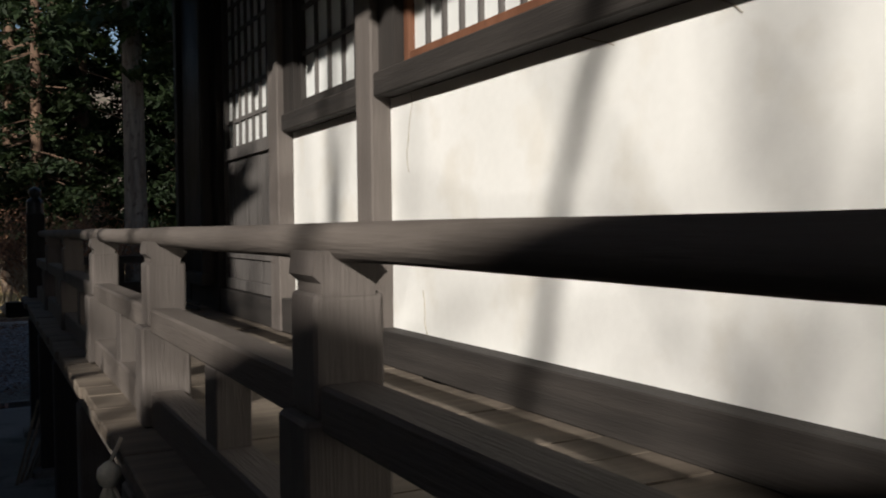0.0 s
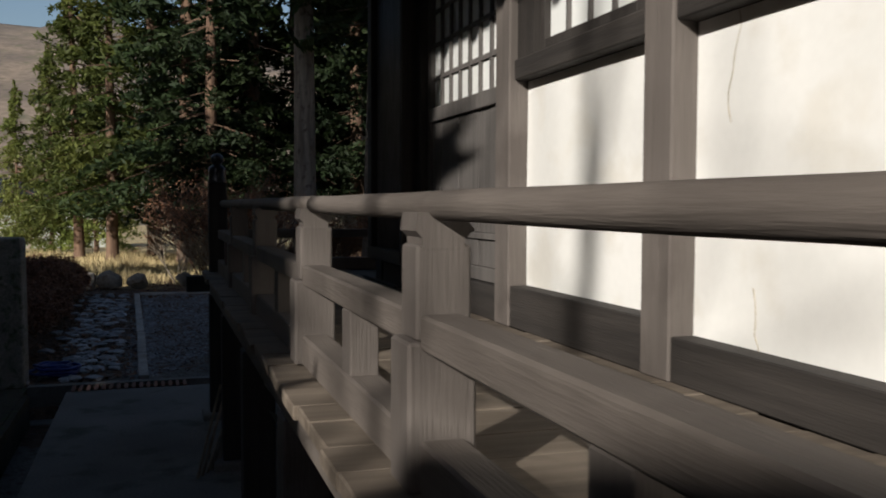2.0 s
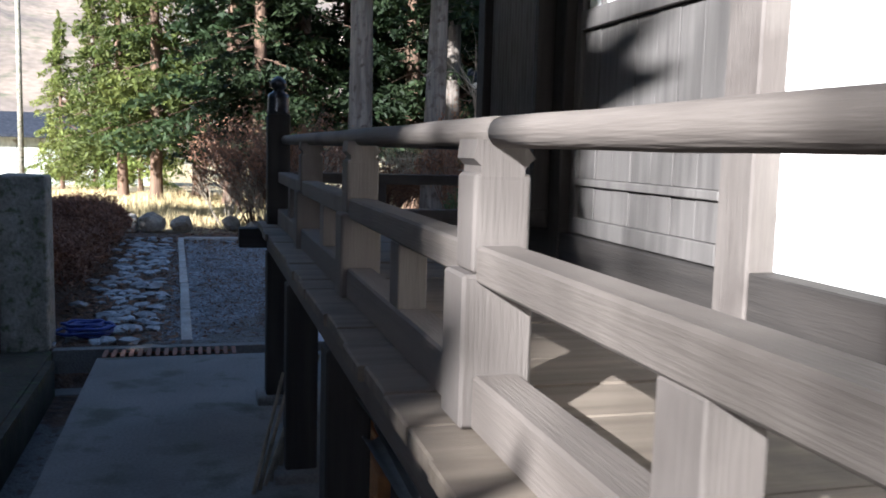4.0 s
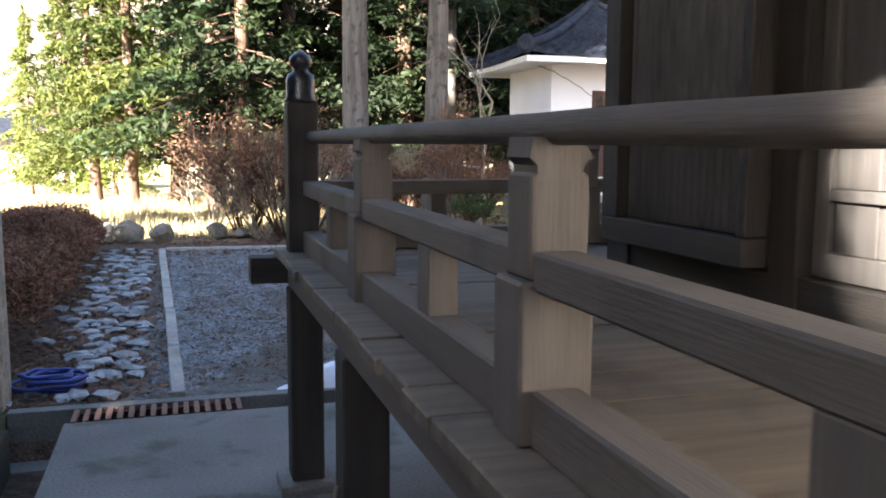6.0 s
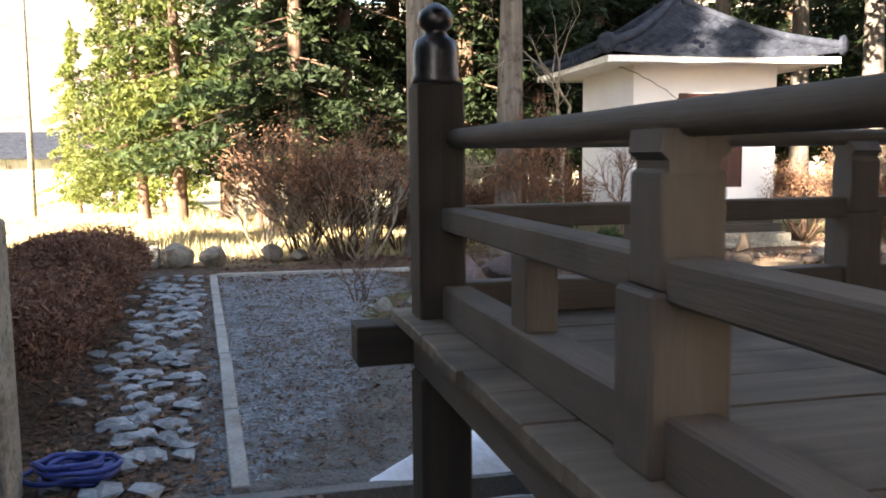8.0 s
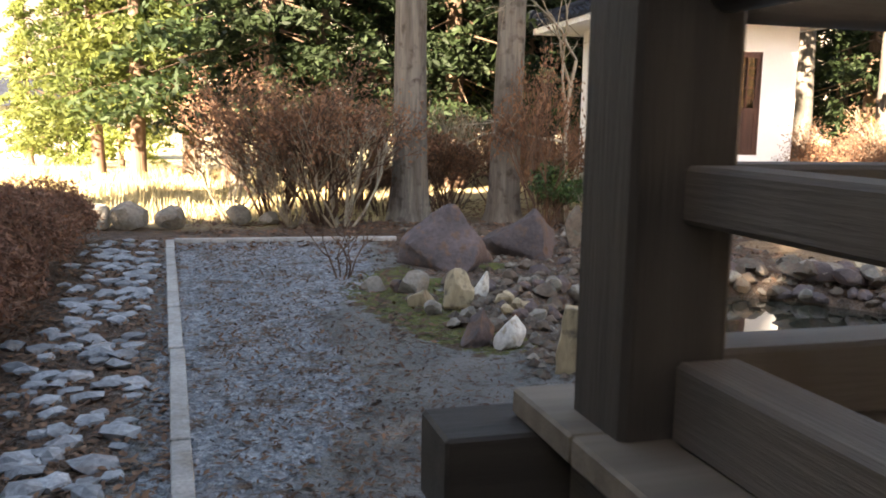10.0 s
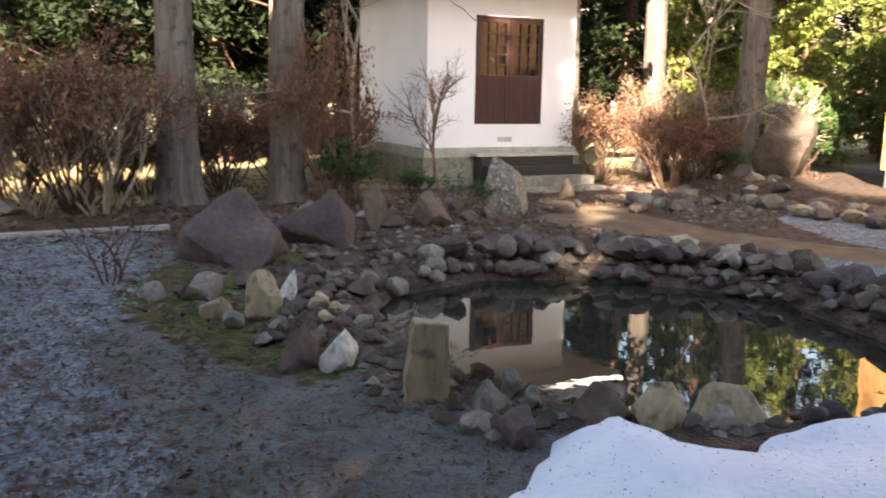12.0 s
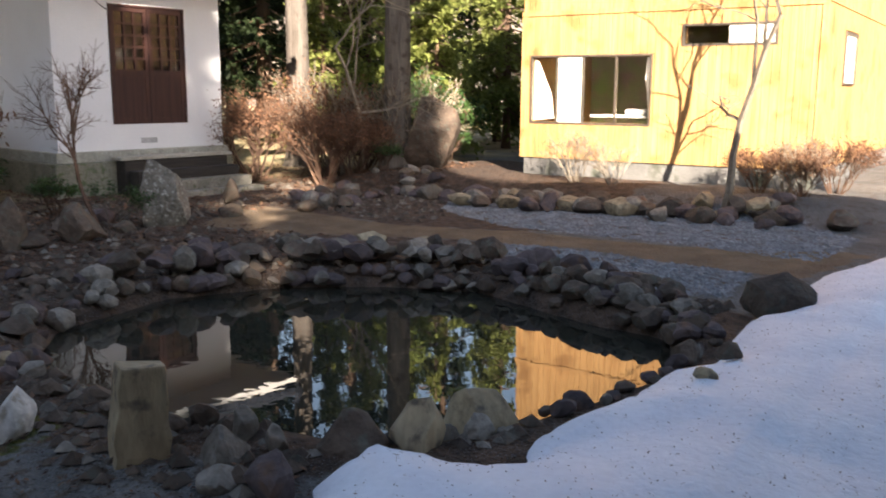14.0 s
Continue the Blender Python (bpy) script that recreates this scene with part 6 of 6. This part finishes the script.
stand(BT, 4.6, 18.6, 1.1, 200, "slender pale tree leaning beside the hall")
stand(BT, 10.4, 17.6, 0.95, 300, "slender bare tree among the shrubs")


# hedge of dry brown twigs beside the cobbles
def hedge():
    rng = np.random.default_rng(17)
    n = 70000
    y = rng.uniform(11.2, 18.6, n)
    h = 0.70 + 0.10 * np.sin(y * 1.7) + 0.06 * np.sin(y * 5.1)
    w = 0.62
    t = rng.uniform(-1, 1, n)
    top = h * np.sqrt(np.clip(1 - 0.75 * t ** 4, 0, 1))
    z = top * (1 - np.abs(rng.normal(0, 0.22, n)))
    x = -1.98 + w * t + rng.normal(0, 0.04, n) + 0.06 * np.sin(y * 3.3)
    p = np.stack([x, y, np.clip(z, 0.02, 1.2)], 1)
    nn = rng.normal(size=(n, 3))
    nn /= np.linalg.norm(nn, axis=1, keepdims=True)
    return quads(p, nn, rng.uniform(0.008, 0.020, n), rng, 2.2)


v, f = hedge()
solid("hedge", raw_mesh("hedge", v, f, M_DRYHEDGE), None, "low dense hedge of dry reddish-brown twigs", "hedge", kind="stuff")


def litter(n, place, size, seed, lift=0.008):
    rng = np.random.default_rng(seed)
    pts = []
    while len(pts) < n:
        x, y = place(rng)
        pts.append((x, y, ground_z(x, y) + lift + 0.012 * rng.random()))
    nn = rng.normal(0, 0.25, (n, 3))
    nn[:, 2] += 1
    nn /= np.linalg.norm(nn, axis=1, keepdims=True)
    return quads(np.array(pts), nn, rng.uniform(0.5, 1.3, n) * size, rng, 1.5)


v, f = litter(5400, lambda r: (r.uniform(-1.5, -0.40), r.uniform(10.1, 18.4)), 0.022, 1)
solid("leaf_litter", raw_mesh("leaf_litter", v, f, M_LITTER), None, "brown fallen leaves between the cobbles", "leaves", kind="stuff")
v, f = litter(4200, lambda r: (r.uniform(-0.4, 1.4) * (0.4 + 0.6 * r.random()) , r.uniform(10.3, 18.5)), 0.017, 2)
solid("leaf_litter", raw_mesh("leaf_litter", v, f, M_LITTER), None, "scattered brown leaves and needles on the gravel", "leaves", kind="stuff")
v, f = litter(9000, lambda r: (r.uniform(-0.5, 13.0), r.uniform(17.4, 23.5)), 0.035, 3)
solid("leaf_litter", raw_mesh("leaf_litter", v, f, M_LITTER), None, "thick brown leaf litter under the trees", "leaves", kind="stuff")
v, f = litter(4600, lambda r: (lambda x, y: (x, y) if line_gap(x, y, POND) > 0.05 else (x, y + 3.2))(r.uniform(1.0, 6.5), r.uniform(13.0, 18.0)), 0.024, 4)
solid("leaf_litter", raw_mesh("leaf_litter", v, f, M_LITTER), None, "brown leaves among the pond stones", "leaves", kind="stuff")


def pebbles(n, place, size, seed):
    rng = np.random.default_rng(seed)
    verts, faces = [], []
    for _ in range(n):
        x, y = place(rng)
        if line_gap(x, y, POND) < 0.1:
            continue
        s = size * rng.uniform(0.5, 1.5)
        z = ground_z(x, y)
        k = len(verts)
        a = rng.uniform(0, 6.28)
        for i in range(4):
            rr = s * rng.uniform(0.7, 1.2)
            verts.append((x + rr * math.cos(a + i * 1.57), y + rr * math.sin(a + i * 1.57), z + s * 0.1))
        verts.append((x, y, z + s * rng.uniform(0.5, 0.9)))
        for i in range(4):
            faces.append((k + i, k + (i + 1) % 4, k + 4))
    return verts, faces


def in_gravel(r):
    while True:
        x, y = r.uniform(-0.5, 1.7), r.uniform(10.2, 18.1)
        if line_gap(x, y, GRAVEL_R) < 0.05:
            return x, y


def in_far_gravel(r):
    while True:
        x, y = r.uniform(6.0, 11.6), r.uniform(10.9, 17.3)
        if line_gap(x, y, GRAVEL_F) < 0.05 or line_gap(x, y, GRAVEL_N) < 0.05:
            return x, y


v, f = litter(2600, lambda r: (r.uniform(0.2, 2.2), r.uniform(10.6, 13.6)), 0.011, 8)
solid("leaf_litter", raw_mesh("leaf_litter", v, f, M_LITTER), None, "needles and leaf scraps scattered on the dark sand", "leaves", kind="stuff")
v, f = pebbles(9000, in_gravel, 0.014, 5)
solid("gravel", raw_mesh("gravel", v, f, M_GREYSTONE), None, "loose blue-grey gravel on the path", "gravel", kind="stuff")
v, f = pebbles(9000, in_far_gravel, 0.018, 6)
solid("gravel", raw_mesh("gravel", v, f, M_GREYSTONE), None, "loose grey gravel beyond the pond", "gravel", kind="stuff")


def in_rubble(r):
    while True:
        x, y = r.uniform(1.6, 11.2), r.uniform(11.0, 19.6)
        d = line_gap(x, y, POND)
        behind = y > 15.2 and 2.4 < x < 10.5 and line_gap(x, y, CLAY) > 0.15 and line_gap(x, y, GRAVEL_F) > 0.1 and not (7.3 < x < 9.4 and y > 18.6)
        if (0.12 < d < 0.75 and snow_gap(x, y) < -0.1) or behind and r.random() < 0.45:
            return x, y


v, f = pebbles(1700, in_rubble, 0.05, 12)
solid("rubble", raw_mesh("rubble", v, f, M_ROCK_BROWN), None, "small broken brown stones between the pond rocks", "rubble", kind="stuff")
v, f = pebbles(700, in_rubble, 0.04, 13)
solid("rubble", raw_mesh("rubble", v, f, M_ROCK_PALE), None, "small pale grey stones between the pond rocks", "rubble", kind="stuff")
rng = np.random.default_rng(7)
pts = []
while len(pts) < 2600:
    x, y = rng.uniform(1.4, 7.5), rng.uniform(9.2, 11.3)
    if snow_gap(x, y) > 0.06:
        pts.append((x, y, snow_z(x, y) + 0.004))
nn = rng.normal(0, 0.2, (2600, 3)) + (0, 0, 1)
v, f = quads(np.array(pts), nn / np.linalg.norm(nn, axis=1, keepdims=True), rng.uniform(0.002, 0.006, 2600), rng, 1.4)
solid("snow_debris", raw_mesh("snow_debris", v, f, M_LITTER), None, "dark needles and bark specks on the snow", "debris", kind="stuff")
n = 26000
x, y = rng.uniform(-7, 3.0, n), rng.uniform(19.9, 34, n)
z = np.array([ground_z(a, b) for a, b in zip(x, y)])
h = rng.uniform(0.06, 0.3, n) * (0.5 + 0.8 * np.abs(np.sin(x * 1.3) * np.cos(y * 0.9)))
nn = rng.normal(0, 1, (n, 3)) * (1, 1, 0.15)
nn /= np.linalg.norm(nn, axis=1, keepdims=True)
tip = np.stack([x + rng.normal(0, 0.06, n), y + rng.normal(0, 0.06, n), z + h], 1)
base = np.stack([x, y, z - 0.02], 1)
side = np.cross(nn, (0, 0, 1)) * 0.014
v = np.stack([base - side, base + side, tip], 1).reshape(-1, 3)
solid("dry_grass", raw_mesh("dry_grass", v, [(3 * i, 3 * i + 1, 3 * i + 2) for i in range(n)], M_GRASS), None, "pale dry winter grass in the sunny field", "grass", kind="stuff")


# moss cushions
def moss(x, y, r, seed):
    verts, faces = [], []
    n, m = 20, 6
    for j in range(m + 1):
        for i in range(n):
            a = 2 * math.pi * i / n
            rr = r * (j / m) * (1 + 0.3 * noise.noise((math.cos(a) * 2, math.sin(a) * 2, seed)))
            px, py = x + rr * math.cos(a) * 1.5, y + rr * math.sin(a)
            verts.append((px, py, ground_z(px, py) + 0.035 * (1 - (j / m) ** 2) + 0.01 * noise.noise((px * 14, py * 14, seed)) * (1 - j / m) - (0.012 if j == m else 0)))
    for j in range(m):
        for i in range(n):
            faces.append((j * n + i, j * n + (i + 1) % n, (j + 1) * n + (i + 1) % n, (j + 1) * n + i))
    return raw_mesh("moss_patch", verts, faces, M_MOSS, True)


for k, (x, y, r) in enumerate(((2.4, 15.3, 0.22), (1.7, 14.7, 0.2))):
    solid("moss_patch", moss(*spot(x, y), r * 0.8, k), None, "low cushion of yellow-green moss", "moss", "moss on the bank", "stuff")

# ---- distance ----
def hills():
    verts, faces = [], []
    n = 120
    for ring, (r, h) in enumerate(((95, -1), (120, 9), (150, 26), (190, 44), (240, 60), (280, 50))):
        for i in range(n + 1):
            a = -2.2 + 4.4 * i / n
            hh = h * (0.75 + 0.35 * noise.noise((math.cos(a) * 2.2, math.sin(a) * 2.2, 1)) + 0.15 * noise.noise((math.cos(a) * 9, math.sin(a) * 9, ring))) if h > 0 else h
            verts.append((r * math.sin(a), r * math.cos(a), hh))
    for j in range(5):
        for i in range(n):
            k = j * (n + 1) + i
            faces.append((k, k + 1, k + n + 2, k + n + 1))
    return raw_mesh("backdrop_hills", verts, faces, M_HILL, True)


solid("backdrop_hills", hills(), None, "far hillside of bare winter woods", "hill", kind="structure")
shed = thing("farm_shed", "low far shed with patched pale walls and grey roof", "shed", pose(-6.4, 44, ground_z(-6.4, 44), 0, 0, 6))
for k in range(9):
    part("wall_panel", boxes((-4 + k * 0.9, -3.12 + k * 0.9, 0, 0.08, 0, 2.0), bevel=0.01), M_SHEDWALL, shed)
part("body", boxes((-4, 4.1, 0.1, 4.0, 0, 2.0)), M_UNLIT, shed)
bm = bmesh.new()
prism(bm, [(-0.6, 2.0), (2.0, 3.0), (4.5, 2.0), (4.5, 2.1), (2.0, 3.12), (-0.6, 2.12)], -4.4, 4.5, "x")
part("roof", bm, M_TILE, shed, "grey tiled roof")
pole = solid("utility_pole", tube(bmesh.new(), (0, 0, -0.3), (0, 0, 9), 0.09, 0.07, 12), M_STONEPOST, "thin grey utility pole in the far field", "pole", at=(-5.6, 33.0, ground_z(-5.6, 33)), smooth=True)
